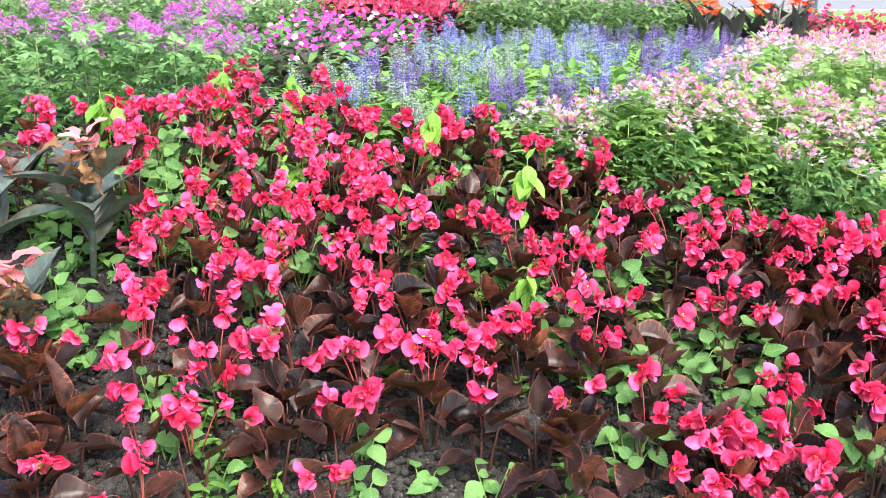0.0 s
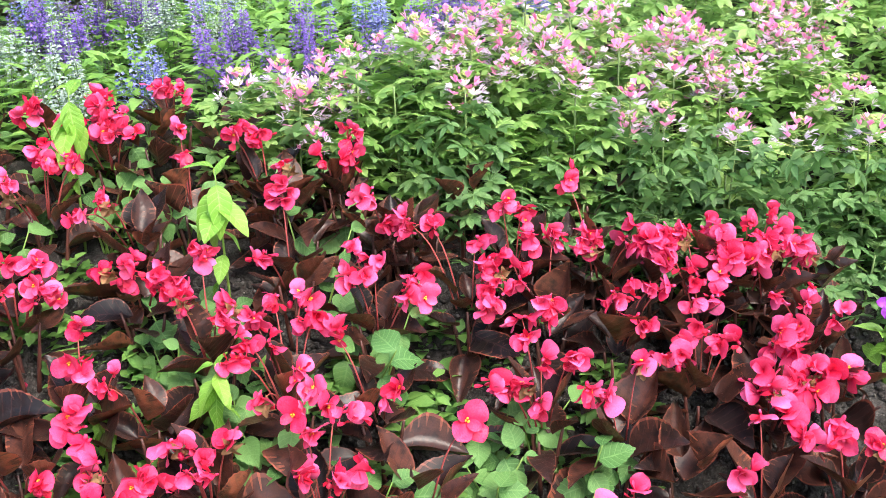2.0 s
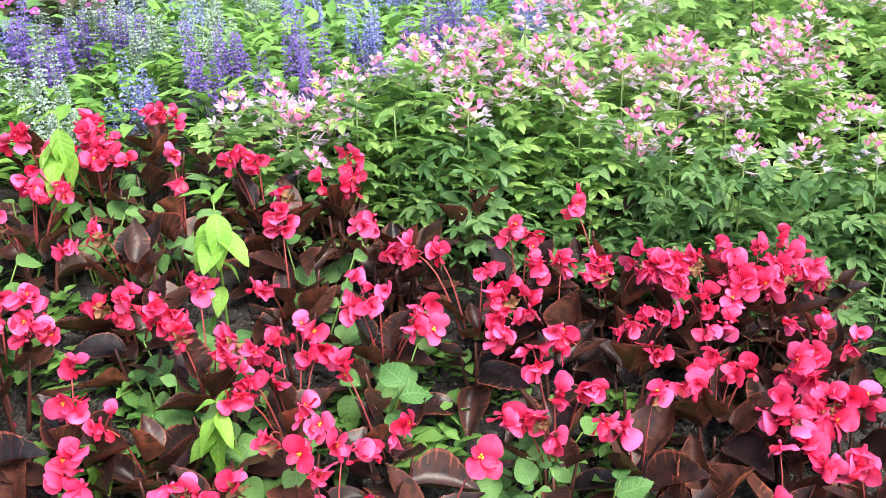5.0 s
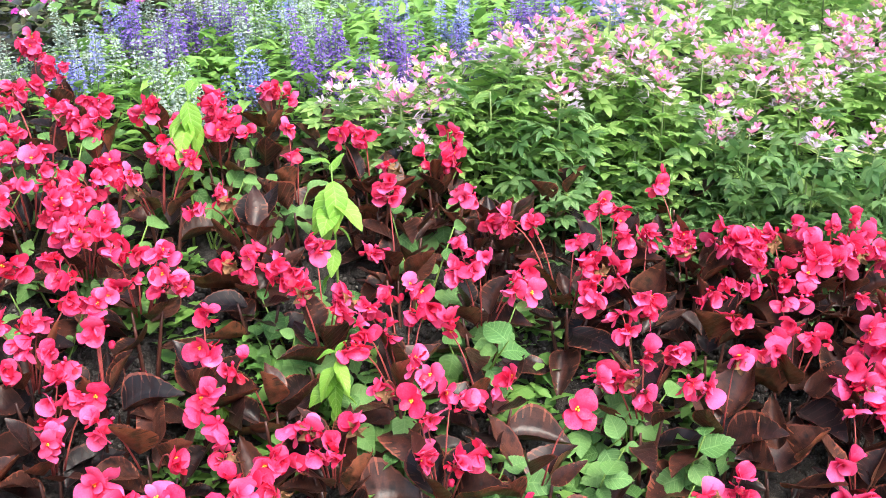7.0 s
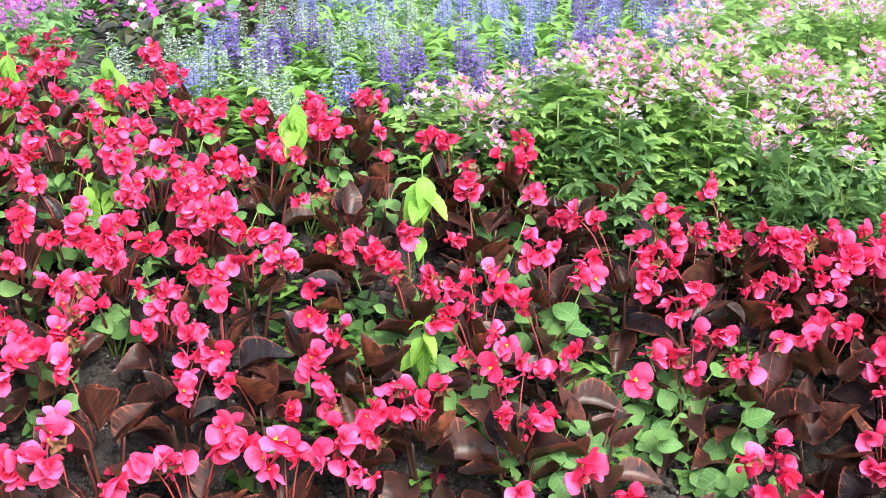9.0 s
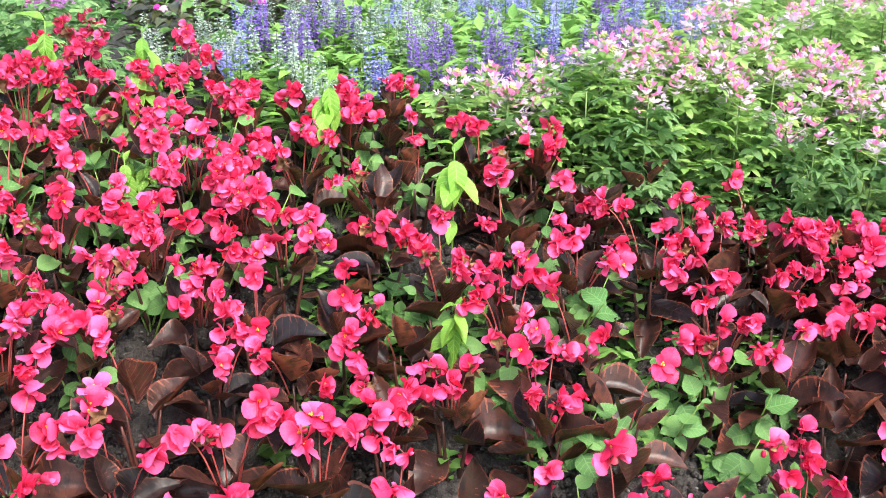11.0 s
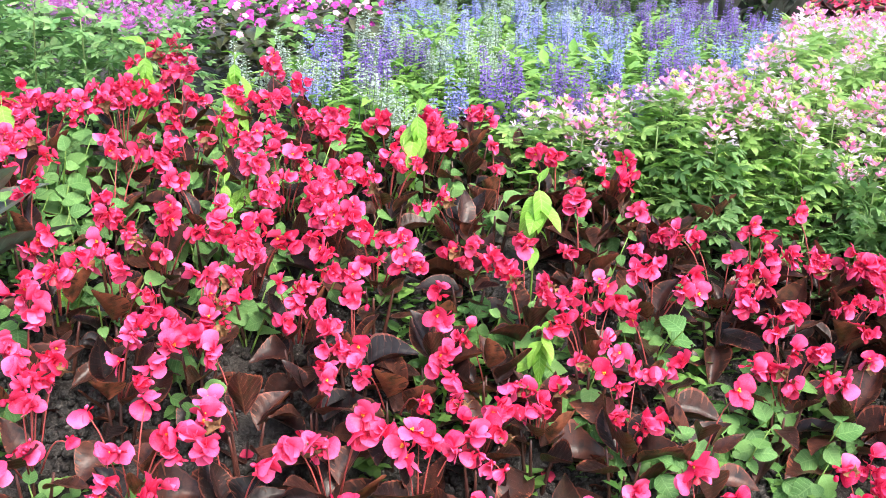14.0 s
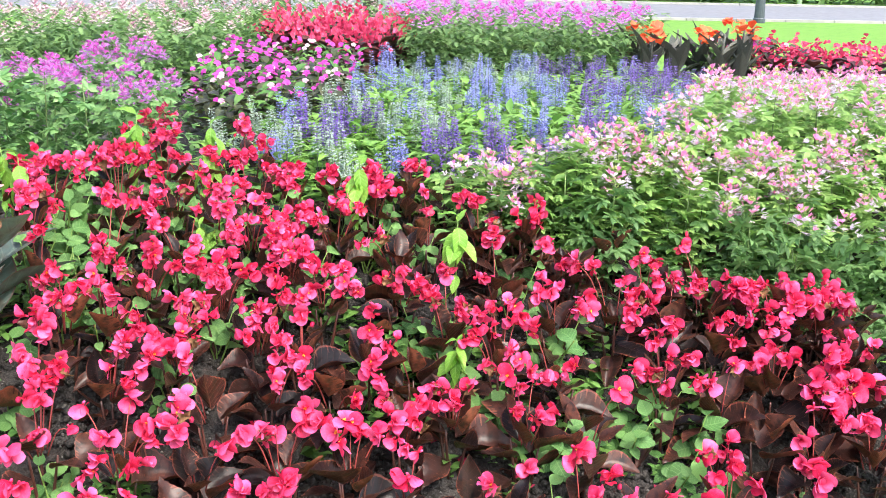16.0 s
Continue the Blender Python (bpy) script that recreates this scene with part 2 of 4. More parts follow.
def blade(length, width, nl=6, nw=2, fold=0.3, droop=0.25, full=0.6, tip=1.0, teeth=0.0, wave=0.0, skew=0.0, seed=0, cup=0.0):
    """A leaf or petal from the origin along +y, its face to +z. full: where it is widest; tip: 0.5 round, 1 pointed, 1.5 drawn out."""
    r = random.Random(seed)
    v, uv = [], []
    for i in range(nl + 1):
        s = i / nl
        if tip < 0.75:
            s = 0.5 * s + 0.5 * math.sin(math.pi / 2 * s)
        w = math.sin(math.pi / 2 * s / full) ** 0.7 if s < full else max(math.cos(math.pi / 2 * (s - full) / (1 - full)), 0.0) ** tip
        w = max(w, 0.04) * width / 2
        for j in range(-nw, nw + 1):
            u = j / nw
            side = 1 + skew * u
            notch = teeth * width * (0.5 if i % 2 else -0.5) * (abs(u) == 1) * (0 < i < nl)
            ripple = wave * math.sin(s * 9 + (2 if u > 0 else 0) + seed) * abs(u) * width
            x = u * (w * side + 0.7 * notch)
            z = fold * abs(x) - droop * length * s * s + ripple + cup * (u * u * w + s * s * length * 0.6) + r.uniform(-0.012, 0.012) * width
            v.append((x + 0.05 * width * math.sin(3 * s + seed), s * length * (1 - 0.1 * droop) + notch, z))
            uv.append((u / 2 + 0.5, s))
    k = 2 * nw + 1
    f = [(i * k + j, i * k + j + 1, (i + 1) * k + j + 1, (i + 1) * k + j) for i in range(nl) for j in range(2 * nw)]
    return np.array(v), f, np.array(uv)


def tube(points, radii, sides=5):
    v, uv, f = [], [], []
    pts = [Vector(p) for p in points]
    for i, p in enumerate(pts):
        way = (pts[min(i + 1, len(pts) - 1)] - pts[max(i - 1, 0)]).normalized()
        a = way.cross(Vector((0.3, 0.9, 0.2))).normalized()
        b = way.cross(a)
        for j in range(sides):
            c = 2 * math.pi * j / sides
            v.append(p + (a * math.cos(c) + b * math.sin(c)) * radii[i])
            uv.append((0.3, i / len(pts)))
    for i in range(len(pts) - 1):
        for j in range(sides):
            k = (j + 1) % sides
            f.append((i * sides + j, i * sides + k, (i + 1) * sides + k, (i + 1) * sides + j))
    f.append(tuple(range(sides))[::-1])
    f.append(tuple((len(pts) - 1) * sides + j for j in range(sides)))
    return np.array([tuple(p) for p in v]), f, np.array(uv)


def arc(a, b, lift, n=5):
    """Points from a to b, bowed upward."""
    a, b = Vector(a), Vector(b)
    return [a.lerp(b, i / n) + Vector((0, 0, lift * math.sin(math.pi * i / n))) for i in range(n + 1)]


def nugget(radius, squash=1.0, seed=0, n=6):
    """A small uneven lump with eight-odd faces round and three rings."""
    r = random.Random(seed)
    v, uv = [(0, 0, radius * squash)], [(0.3, 0)]
    for k, ring in enumerate((0.75, 1.0, 0.75)):
        for j in range(n):
            a = 2 * math.pi * j / n + k * 0.4
            q = radius * ring * r.uniform(0.85, 1.15)
            v.append((q * math.cos(a), q * math.sin(a), radius * squash * (0.66, 0.0, -0.66)[k]))
            uv.append((0.3, k / 3))
    v.append((0, 0, -radius * squash))
    uv.append((0.3, 1))
    f = [(0, 1 + j, 1 + (j + 1) % n) for j in range(n)]
    for k in range(2):
        f += [(1 + k * n + j, 1 + (k + 1) * n + j, 1 + (k + 1) * n + (j + 1) % n, 1 + k * n + (j + 1) % n) for j in range(n)]
    f += [(1 + 3 * n, 1 + 2 * n + (j + 1) % n, 1 + 2 * n + j) for j in range(n)]
    return np.array(v), f, np.array(uv)


def turn(az=0.0, up=0.0, roll=0.0, at=(0, 0, 0), size=1.0):
    """Places a blade: it points to az round z, raised by up degrees, rolled about its own length."""
    return Matrix.Translation(at) @ Euler((radians(up), 0, radians(az))).to_matrix().to_4x4() @ Matrix.Rotation(radians(roll), 4, "Y") @ Matrix.Diagonal((size, size, size, 1))


def facing(normal, spin=0.0, at=(0, 0, 0), size=1.0):
    q = Vector(normal).to_track_quat("Z", "Y").to_matrix().to_4x4()
    return Matrix.Translation(at) @ q @ Matrix.Rotation(radians(spin), 4, "Z") @ Matrix.Diagonal((size, size, size, 1))


def thing(name, x, y, z, label, category, group=""):
    ob = new(name)
    ob.empty_display_size = 0.05
    ob.matrix_basis = pose(x, y, z)
    return tagged(ob, label, category, group)


def child(name, mesh, parent, m=None, label=""):
    ob = new(name, mesh)
    ob.parent = parent
    if m is not None:
        ob.matrix_basis = m
    return tagged(ob, label) if label else ob


# ---- ground ----
def soil(x, y):
    """Height of the bed: a bank that climbs from the path to a level top, then falls to the lawn."""
    k = -0.97 + 0.658 * max(y, 1.15) - 0.165 * min(max(x, -1.8), 2.2)
    a = (0.74 - k) / 0.08
    s = 0.74 - 0.08 * (math.log1p(math.exp(a)) if a < 30 else a)
    u = min(max((y - 7.0) / 3.0, 0.0), 1.0)
    u = u * u * (3 - 2 * u)
    return s + (0.2 - s) * u


def make_ground():
    def spread(stops):
        out = [stops[0][0]]
        for end, step in stops[1:]:
            n = max(1, round((end - out[-1]) / step))
            out += list(np.linspace(out[-1], end, n + 1)[1:])
        return out

    xs = spread([(-400, 0), (-40, 90), (-8, 4), (-2.2, 0.4), (2.6, 0.035), (8, 0.4), (40, 4), (400, 90)])
    ys = spread([(-400, 0), (-20, 95), (-3, 2), (1.0, 0.25), (3.0, 0.035), (10, 0.25), (30, 2), (60, 10), (400, 85)])
    v, uv = [], []
    for y in ys:
        for x in xs:
            z = soil(x, y)
            if -2.3 < x < 2.7 and 0.9 < y < 3.1:
                p = Vector((x, y, 0))
                z += 0.022 * noise.noise(p * 7) + 0.012 * noise.noise(p * 23) + 0.008 * noise.noise(p * 60)
            v.append((x, y, z))
            uv.append((0.3, 0.3))
    k = len(xs)
    b = Build()
    f = [(j * k + i, j * k + i + 1, (j + 1) * k + i + 1, (j + 1) * k + i) for j in range(len(ys) - 1) for i in range(k - 1)]
    b.add((np.array(v), f, np.array(uv)))
    b.m = [1 if ys[a // k] >= 6.6 or ys[a // k] < 0.75 or abs(xs[a % k]) > 5.4 or (ys[a // k] < 2.4 and (xs[a % k] < -2.3 or xs[a % k] > 2.9)) else 0 for a, *_ in f]
    tagged(new("ground", b.mesh("ground", SOIL, LAWN)), "dark crumbly garden soil bank running into mown lawn", "ground", kind="structure")


make_ground()


def make_road():
    b = Build()
    y0, y1 = 20.4, 26.0
    v = [(-400, y0, 0.06), (400, y0, 0.06), (400, y1, 0.06), (-400, y1, 0.06), (-400, y0, 0.204), (400, y0, 0.204), (400, y1, 0.204), (-400, y1, 0.204)]
    f = [(4, 5, 6, 7), (0, 1, 5, 4), (2, 3, 7, 6), (1, 2, 6, 5), (3, 0, 4, 7)]
    b.add((np.array(v, float), f, np.full((8, 2), 0.3)))
    tagged(new("road", b.mesh("road", ASPHALT, smooth=False)), "grey asphalt park road between pale kerbs", "road", kind="structure")
    for y in (20.2, 26.02):
        b = Build()
        x = -60.0
        while x < 60:
            v = [(x, y, 0.0), (x + 0.985, y, 0.0), (x + 0.985, y + 0.18, 0.0), (x, y + 0.18, 0.0), (x, y + 0.01, 0.25), (x + 0.985, y + 0.01, 0.25), (x + 0.985, y + 0.17, 0.25), (x, y + 0.17, 0.25)]
            b.add((np.array(v), [(4, 5, 6, 7), (0, 1, 5, 4), (2, 3, 7, 6), (1, 2, 6, 5), (3, 0, 4, 7)], np.full((8, 2), 0.3)))
            x += 1.0
        tagged(new("kerb", b.mesh("kerb", CONCRETE, smooth=False)), "pale concrete kerb stones along the road", "kerb", kind="structure")


make_road()


def scatter_stuff(name, label, category, count, area, pieces, lift, materials, seed, spread=None, size=(0.6, 1.4), tilt=40):
    r = random.Random(seed)
    b = Build()
    x0, x1, y0, y1 = area
    for _ in range(count):
        x, y = r.uniform(x0, x1), r.uniform(y0, y1)
        if spread and not spread(x, y):
            continue
        m = Matrix.Translation((x, y, soil(x, y) + lift)) @ Euler((radians(r.uniform(-tilt, tilt)), radians(r.uniform(-tilt, tilt)), r.uniform(0, 6.28))).to_matrix().to_4x4()
        s = r.uniform(*size)
        b.add(r.choice(pieces), m @ Matrix.Diagonal((s, s, s, 1)))
    return tagged(new(name, b.mesh(name, *materials)), label, category, kind="stuff")


scatter_stuff("gravel", "small grey clods and pebbles strewn over the soil", "gravel", 8000, (-1.6, 1.7, 1.05, 2.3), [nugget(0.0042, 0.75, s, 5) for s in range(5)], 0.004, (PEBBLE,), 3, size=(0.35, 1.6))
scatter_stuff("soil_clods", "dark crumbs of garden soil", "soil", 13000, (-1.6, 1.7, 1.05, 2.3), [nugget(0.009, 0.7, s, 5) for s in range(5, 10)], 0.003, (SOIL,), 4, size=(0.3, 2.1))

# ---- begonias ----
def two_sided(piece, nl, nw, gap=0.0008):
    """A leaf with an upper face and an underside (slot 1), meeting at the rim."""
    v, f, uv = piece
    k = 2 * nw + 1
    low = v.copy()
    for i in range(1, nl):
        low[i * k + 1:i * k + k - 1, 2] -= gap
    b = Build()
    b.add((v, f, uv))
    b.add((low, [face[::-1] for face in f], uv), None, 1)
    return b


BEGONIA_LEAVES = [
    two_sided(blade(0.135, 0.07 + 0.009 * (k % 3), 20, 2, fold=(0.25, 0.7, 0.45, 1.05)[k % 4], droop=(-0.12, 0.1, 0.28, 0.02, 0.2)[k % 5], full=0.36, tip=0.86 + 0.12 * (k % 3), teeth=0.018, wave=0.03 + 0.02 * (k % 3), skew=(0.26, -0.26)[k % 2], seed=k, cup=(0.0, 0.12)[k % 2]), 20, 2).mesh("begonia_leaf", BRONZE, BRONZE_UNDER)
    for k in range(14)
]


def begonia_blossom(k):
    """Two large round petals, shut like a shell, half open or flat, with two small ones and stamens between."""
    b, r = Build(), random.Random(k)
    wide = (74, 46, 64, 28, 82, 56, 70, 60)[k % 8]
    for az, up, size in ((0, wide, 1.0), (180, wide * r.uniform(0.6, 1.0), r.uniform(0.82, 1.0))):
        b.add(blade(0.039, 0.041 * r.uniform(0.88, 1.1), 9, 3, fold=0.06, droop=r.uniform(-0.05, 0.35), full=0.54, tip=0.5, wave=r.uniform(0.03, 0.075), skew=r.uniform(-0.12, 0.12), seed=k, cup=r.uniform(-0.1, 0.3)), turn(az + r.uniform(-16, 16), up, r.uniform(-10, 10), size=size))
    for az in (90, 270):
        b.add(blade(0.027, 0.019, 6, 2, fold=0.15, droop=0.15, full=0.56, tip=0.5, seed=k, cup=0.1), turn(az + r.uniform(-14, 14), min(80, wide * 0.7 + 16), 0, (0, 0, 0.003)))
    if wide < 50:
        for i in range(4):
            b.add(nugget(0.0024, 1.1, k + i, 5), Matrix.Translation((0.0026 * math.cos(i * 1.9), 0.0026 * math.sin(i * 1.9), 0.005 + 0.0015 * (i % 2))), 1)
    b.add(nugget(0.004, 1.6, k), Matrix.Translation((0, 0, -0.004)), 0)
    return b.mesh("begonia_blossom", PETAL, STAMEN)


BLOSSOMS = [begonia_blossom(k) for k in range(24)]
WITHERED_BLOSSOM = Build()
for k in range(5):
    WITHERED_BLOSSOM.add(blade(0.024, 0.017, 6, 2, fold=0.6, droop=0.5, full=0.5, tip=0.7, wave=0.25, seed=k), turn(k * 72, 35 + 12 * (k % 3), k * 25))
WITHERED_BLOSSOM = WITHERED_BLOSSOM.mesh("withered_blossom", WITHERED)
BUD_MESH = Build().add(nugget(0.007, 1.3, 2)).mesh("begonia_bud", PETAL)


def begonia(x, y, heads, size=1.0, leaves=12):
    """A begonia at x, y. heads: flower clusters as "dx,dy,radius", in centimetres and millimetres."""
    r = random.Random(int(x * 977 + y * 3331))
    z = soil(x, y)
    size *= min(1.15, max(0.7, 1.16 - 0.72 * (z - 0.1)))  # planted young higher up the bank
    plant = thing("begonia", x, y, z, "begonia with glossy bronze leaves and hot pink blossoms in soil", "begonia", "bedding begonias")
    b = Build()
    tall = 0.14 + 0.05 * size
    for k in range(3):
        a = k * 2.1 + r.uniform(-0.6, 0.6)
        b.add(tube(arc((0.018 * math.cos(a), 0.018 * math.sin(a), -0.012), (0.045 * math.cos(a), 0.045 * math.sin(a), tall * r.uniform(0.6, 0.85)), 0.0, 4), [0.0055, 0.005, 0.0044, 0.0036, 0.0026], 6))
    child("stem", b.mesh("begonia_stem", RED_STEM), plant)
    n = min(leaves, r.randint(8, 9) + len(heads.split()))
    for k in range(n):
        az, level = k * 137.5 + r.uniform(-25, 25), (k + 0.5) / n
        out = 0.015 + 0.035 * (1 - 0.5 * level) * r.random()
        up = -32 + 98 * level ** 0.8 + r.uniform(-16, 16)
        a = radians(az + 90)
        m = turn(az, up, r.uniform(-28, 28), (out * math.cos(a), out * math.sin(a), 0.035 + tall * 0.82 * level), max(size, 0.8) * r.uniform(0.6, 1.05) * (1.05 - 0.22 * level))
        child("leaf", r.choice(BEGONIA_LEAVES), plant, m)
    for head in heads.split():
        dx, dy, rad = (int(q) for q in head.split(","))
        hx, hy, rad = dx / 100, dy / 100, rad / 1000
        hz = soil(x + hx, y + hy) + 0.27 + r.uniform(-0.012, 0.012) - z
        top = Vector((hx, hy, hz))
        root = Vector((hx * 0.25, hy * 0.25, tall * 0.75))
        b = Build()
        b.add(tube(arc(root, top - Vector((0, 0, 0.01)), 0.012 + 0.2 * Vector((hx, hy)).length, 5), [0.0022, 0.002, 0.0018, 0.0016, 0.0014, 0.0012], 5))
        count = max(1, round(0.9 + (rad / (0.031 * size)) ** 2 * 3.1))
        places = []
        for i in range(count):
            q = Vector((r.uniform(-1, 1), r.uniform(-1, 0.4), r.uniform(-1, 1)))
            q = q.normalized() * rad * (0.0 if count == 1 else r.uniform(0.3, 0.8))
            places.append(top + q)
            if count > 1:
                b.add(tube(arc(top - Vector((0, 0, 0.012)), top + q, 0.004, 3), [0.0015, 0.0013, 0.0012, 0.001], 4))
        for i in range(r.randint(1, 3)):
            q = top + Vector((r.uniform(-1, 1), r.uniform(-1, 0.5), r.uniform(-1, 0.5))) * rad * 0.6
            for spin in (0, 180):
                b.add(blade(0.02, 0.018, 3, 1, fold=0.5, droop=-0.3, full=0.6, tip=0.5, seed=i), facing((r.gauss(0, 1), -0.5, r.gauss(0, 1)), spin, q, r.uniform(0.6, 1.1)) @ turn(0, 60), 1)
        stalk = child("flower_stalk", b.mesh("begonia_stalk", STALK, CRIMSON), plant)
        for q in places:
            way = Vector((r.gauss(0, 0.9), -0.45 + r.gauss(0, 0.6), 0.0 + r.gauss(0, 0.65)))
            child("blossom", r.choice(BLOSSOMS), stalk, facing(way, r.gauss(0, 60), q, size * (r.uniform(0.68, 1.02) + (0.15 if z < 0.12 else 0.0))))
        if dx % 9 == 4:
            child("withered_blossom", WITHERED_BLOSSOM, stalk, facing((0.2, -0.8, -0.3), dy * 40, top + Vector((0.4 * rad, -0.5 * rad, -0.3 * rad))), "brown shrivelled blossom")
        if r.random() < 0.12:
            child("bud", BUD_MESH, stalk, Matrix.Translation(top + Vector((r.uniform(-0.03, 0.03), r.uniform(-0.03, 0), -0.02))))
    return plant


begonia(-0.89, 1.17, "-2,7,21 0,2,21 -6,-9,20", leaves=3)
begonia(-1.17, 1.21, "4,-4,38")
begonia(-0.45, 1.21, "-4,0,28 4,4,26", leaves=4)
begonia(-0.93, 1.32, "-4,5,32 -4,-1,29", leaves=3)
begonia(-0.80, 1.33, "-5,1,22 0,2,36 -1,-3,21 9,4,17", leaves=4)
begonia(0.81, 1.34, "-5,1,33 5,3,38")
begonia(0.52, 1.35, "-4,5,30 4,-1,60")
begonia(-0.60, 1.38, "-5,-5,14")
begonia(-0.43, 1.41, "-3,2,35 3,2,30 7,4,38 9,3,31", leaves=5)
begonia(-1.22, 1.45, "-2,0,59 8,3,30")
begonia(0.90, 1.45, "-9,4,31 0,2,47 -1,-3,28")
begonia(0.66, 1.45, "1,1,62 -4,4,31 3,-7,33")
begonia(-0.57, 1.50, "-6,3,39 -5,8,17 6,1,22")
begonia(-0.04, 1.52, "2,5,21 -2,-1,32")
begonia(0.22, 1.52, "-5,-1,23 5,5,26")
begonia(-0.77, 1.52, "2,9,21 -9,4,13 -2,-1,28 8,2,32 9,0,22 -4,-9,37 5,-8,37", leaves=6)
begonia(-0.97, 1.54, "-1,9,34 4,11,25 -2,4,33 1,7,23 1,2,17 0,-5,32 9,-4,11 -4,-11,37", leaves=5)
begonia(0.43, 1.55, "-2,7,35 7,3,22 2,-3,31", leaves=6)
begonia(-0.37, 1.56, "-5,1,29 -8,-1,25 -1,0,25 7,8,26 6,5,26")
begonia(-0.19, 1.57, "-8,4,21 8,2,24 3,2,14 0,4,33 -3,0,26")
begonia(0.59, 1.57, "-7,-6,28 -2,-6,31 5,-3,24")
begonia(0.84, 1.59, "-5,-6,39 2,11,33 -4,3,24 2,5,29 8,3,19 -5,9,20")
begonia(1.11, 1.61, "0,2,33")
begonia(-0.56, 1.68, "-7,4,30 -6,-6,21")
begonia(-0.05, 1.69, "-6,6,19 5,0,25 -5,2,31 -2,-4,36 -3,-8,36 3,-1,37 4,-4,24")
begonia(-0.83, 1.70, "3,5,34 3,1,24 11,1,24 9,-2,23 7,-6,32 2,-4,14")
begonia(-1.02, 1.72, "0,7,48 1,2,29 -2,-3,25 0,-6,29 7,-5,25", leaves=5)
begonia(0.29, 1.73, "-4,9,19 -3,-1,31 3,8,36 -2,4,19 2,-3,19 8,0,25")
begonia(-0.41, 1.74, "3,2,31 2,6,22 8,3,27 1,-2,18 3,-5,36")
begonia(0.09, 1.75, "-5,1,25 0,-1,28 4,1,18 -2,-5,27 1,-5,20")
begonia(-0.24, 1.76, "-7,-3,27 6,-8,22")
begonia(0.47, 1.76, "9,4,24")
begonia(1.15, 1.77, "1,8,13 -4,-7,46 -6,-3,23")
begonia(1.34, 1.80, "-2,4,22 -10,2,27 -3,1,27 4,0,21")
begonia(-0.67, 1.82, "4,8,38 6,7,25 0,6,31 -9,-1,31 -6,-4,27 -3,-6,36 1,-8,30 4,-4,37 4,1,31 8,2,27")
begonia(1.53, 1.83, "-8,-1,24 0,2,15")
begonia(-0.01, 1.86, "-7,-2,28")
begonia(-0.33, 1.86, "-1,9,29 -1,5,28 -4,-3,25 0,2,26")
begonia(-0.98, 1.86, "-6,3,31 -2,5,31 5,2,37 1,-2,43")
begonia(-0.85, 1.86, "-4,4,35 0,2,27 6,-4,18")
begonia(-0.14, 1.88, "0,5,26 0,-1,36 1,-10,38")
begonia(-0.46, 1.88, "-4,0,15 1,0,23 2,2,19 7,7,26 -2,-6,27 1,-3,28 5,-5,23")
begonia(0.89, 1.88, "-7,1,20 -4,-1,20 4,5,21")
begonia(0.41, 1.91, "-8,5,24 -4,-8,20 2,-4,33")
begonia(0.73, 1.91, "-2,11,21 -2,7,25 7,3,41 -10,-3,40 -5,-3,27 -1,-5,27 0,1,21")
begonia(0.24, 1.92, "-6,6,24 -2,8,16 3,11,28 5,7,30 -8,1,33 -10,-3,24 -3,1,16 2,-2,20 -5,-9,18 3,-7,24")
begonia(1.22, 1.93, "7,9,34 6,5,25 -1,1,27 4,-1,33 6,-4,27 0,-7,24")
begonia(-0.57, 1.99, "-7,2,39 -3,0,46 1,0,52 2,6,33 7,0,29 0,-4,45")
begonia(-0.78, 1.99, "-8,-1,28 -5,-4,28 1,3,39 3,0,32 9,0,29 1,-7,25")
begonia(0.09, 1.99, "-5,4,41 -1,9,35 -5,1,24 4,1,30 2,-3,24")
begonia(-1.08, 2.00, "1,4,23 -1,0,15")
begonia(1.09, 2.00, "-1,6,17 -6,0,22 0,1,17 3,-1,22 7,-1,13 -6,-5,22 -9,-4,19")
begonia(1.41, 2.00, "-7,-5,25 -1,-5,25")
begonia(-1.42, 2.03, "1,4,35 5,5,38 -6,-4,25")
begonia(-0.28, 2.04, "-4,3,47 1,1,20 -1,-5,29 7,0,34 8,-5,47")
begonia(0.42, 2.07, "-4,-1,35 0,3,25 -4,7,21 8,-1,35 8,-4,31")
begonia(0.93, 2.08, "0,-1,43 3,-5,28 7,2,16 10,1,23")
begonia(-0.91, 2.08, "1,7,27 6,7,14 1,-7,26 1,-11,32")
begonia(-0.05, 2.10, "-5,-5,20 0,-6,41 7,-5,38")
begonia(-0.39, 2.11, "-3,3,62 2,6,49 -2,-2,54 -4,-10,20 -1,-11,26 5,0,27 2,-6,27")
begonia(1.38, 2.11, "0,2,14 -10,-1,14 -4,-3,21 3,-4,29")
begonia(-0.69, 2.11, "-11,5,34 -7,-1,33 3,8,17 4,-7,33")
begonia(0.78, 2.11, "-6,-1,32 -2,-9,39 3,8,30")
begonia(0.62, 2.13, "-11,5,41 -7,7,22 2,4,17 4,-2,43 5,-5,36 3,-10,31")
begonia(1.14, 2.14, "-2,9,21 3,-1,17 -4,-1,29 0,-5,17 -8,8,38 -7,1,29")
begonia(-1.15, 2.15, "4,3,34 -1,-2,33 2,-2,29 0,-7,29 10,-4,24")
begonia(0.25, 2.16, "-1,9,41 -6,-7,21")
begonia(-0.51, 2.21, "-3,3,25 3,3,39 -6,0,21 6,-2,25 -3,-10,48 0,-5,21")
begonia(1.27, 2.22, "-8,-1,45 0,3,18 6,5,18 4,-3,18")
begonia(0.73, 2.22, "-2,2,27 2,2,27 2,-3,32")
begonia(-0.06, 2.23, "-5,-5,25 -10,-7,21")
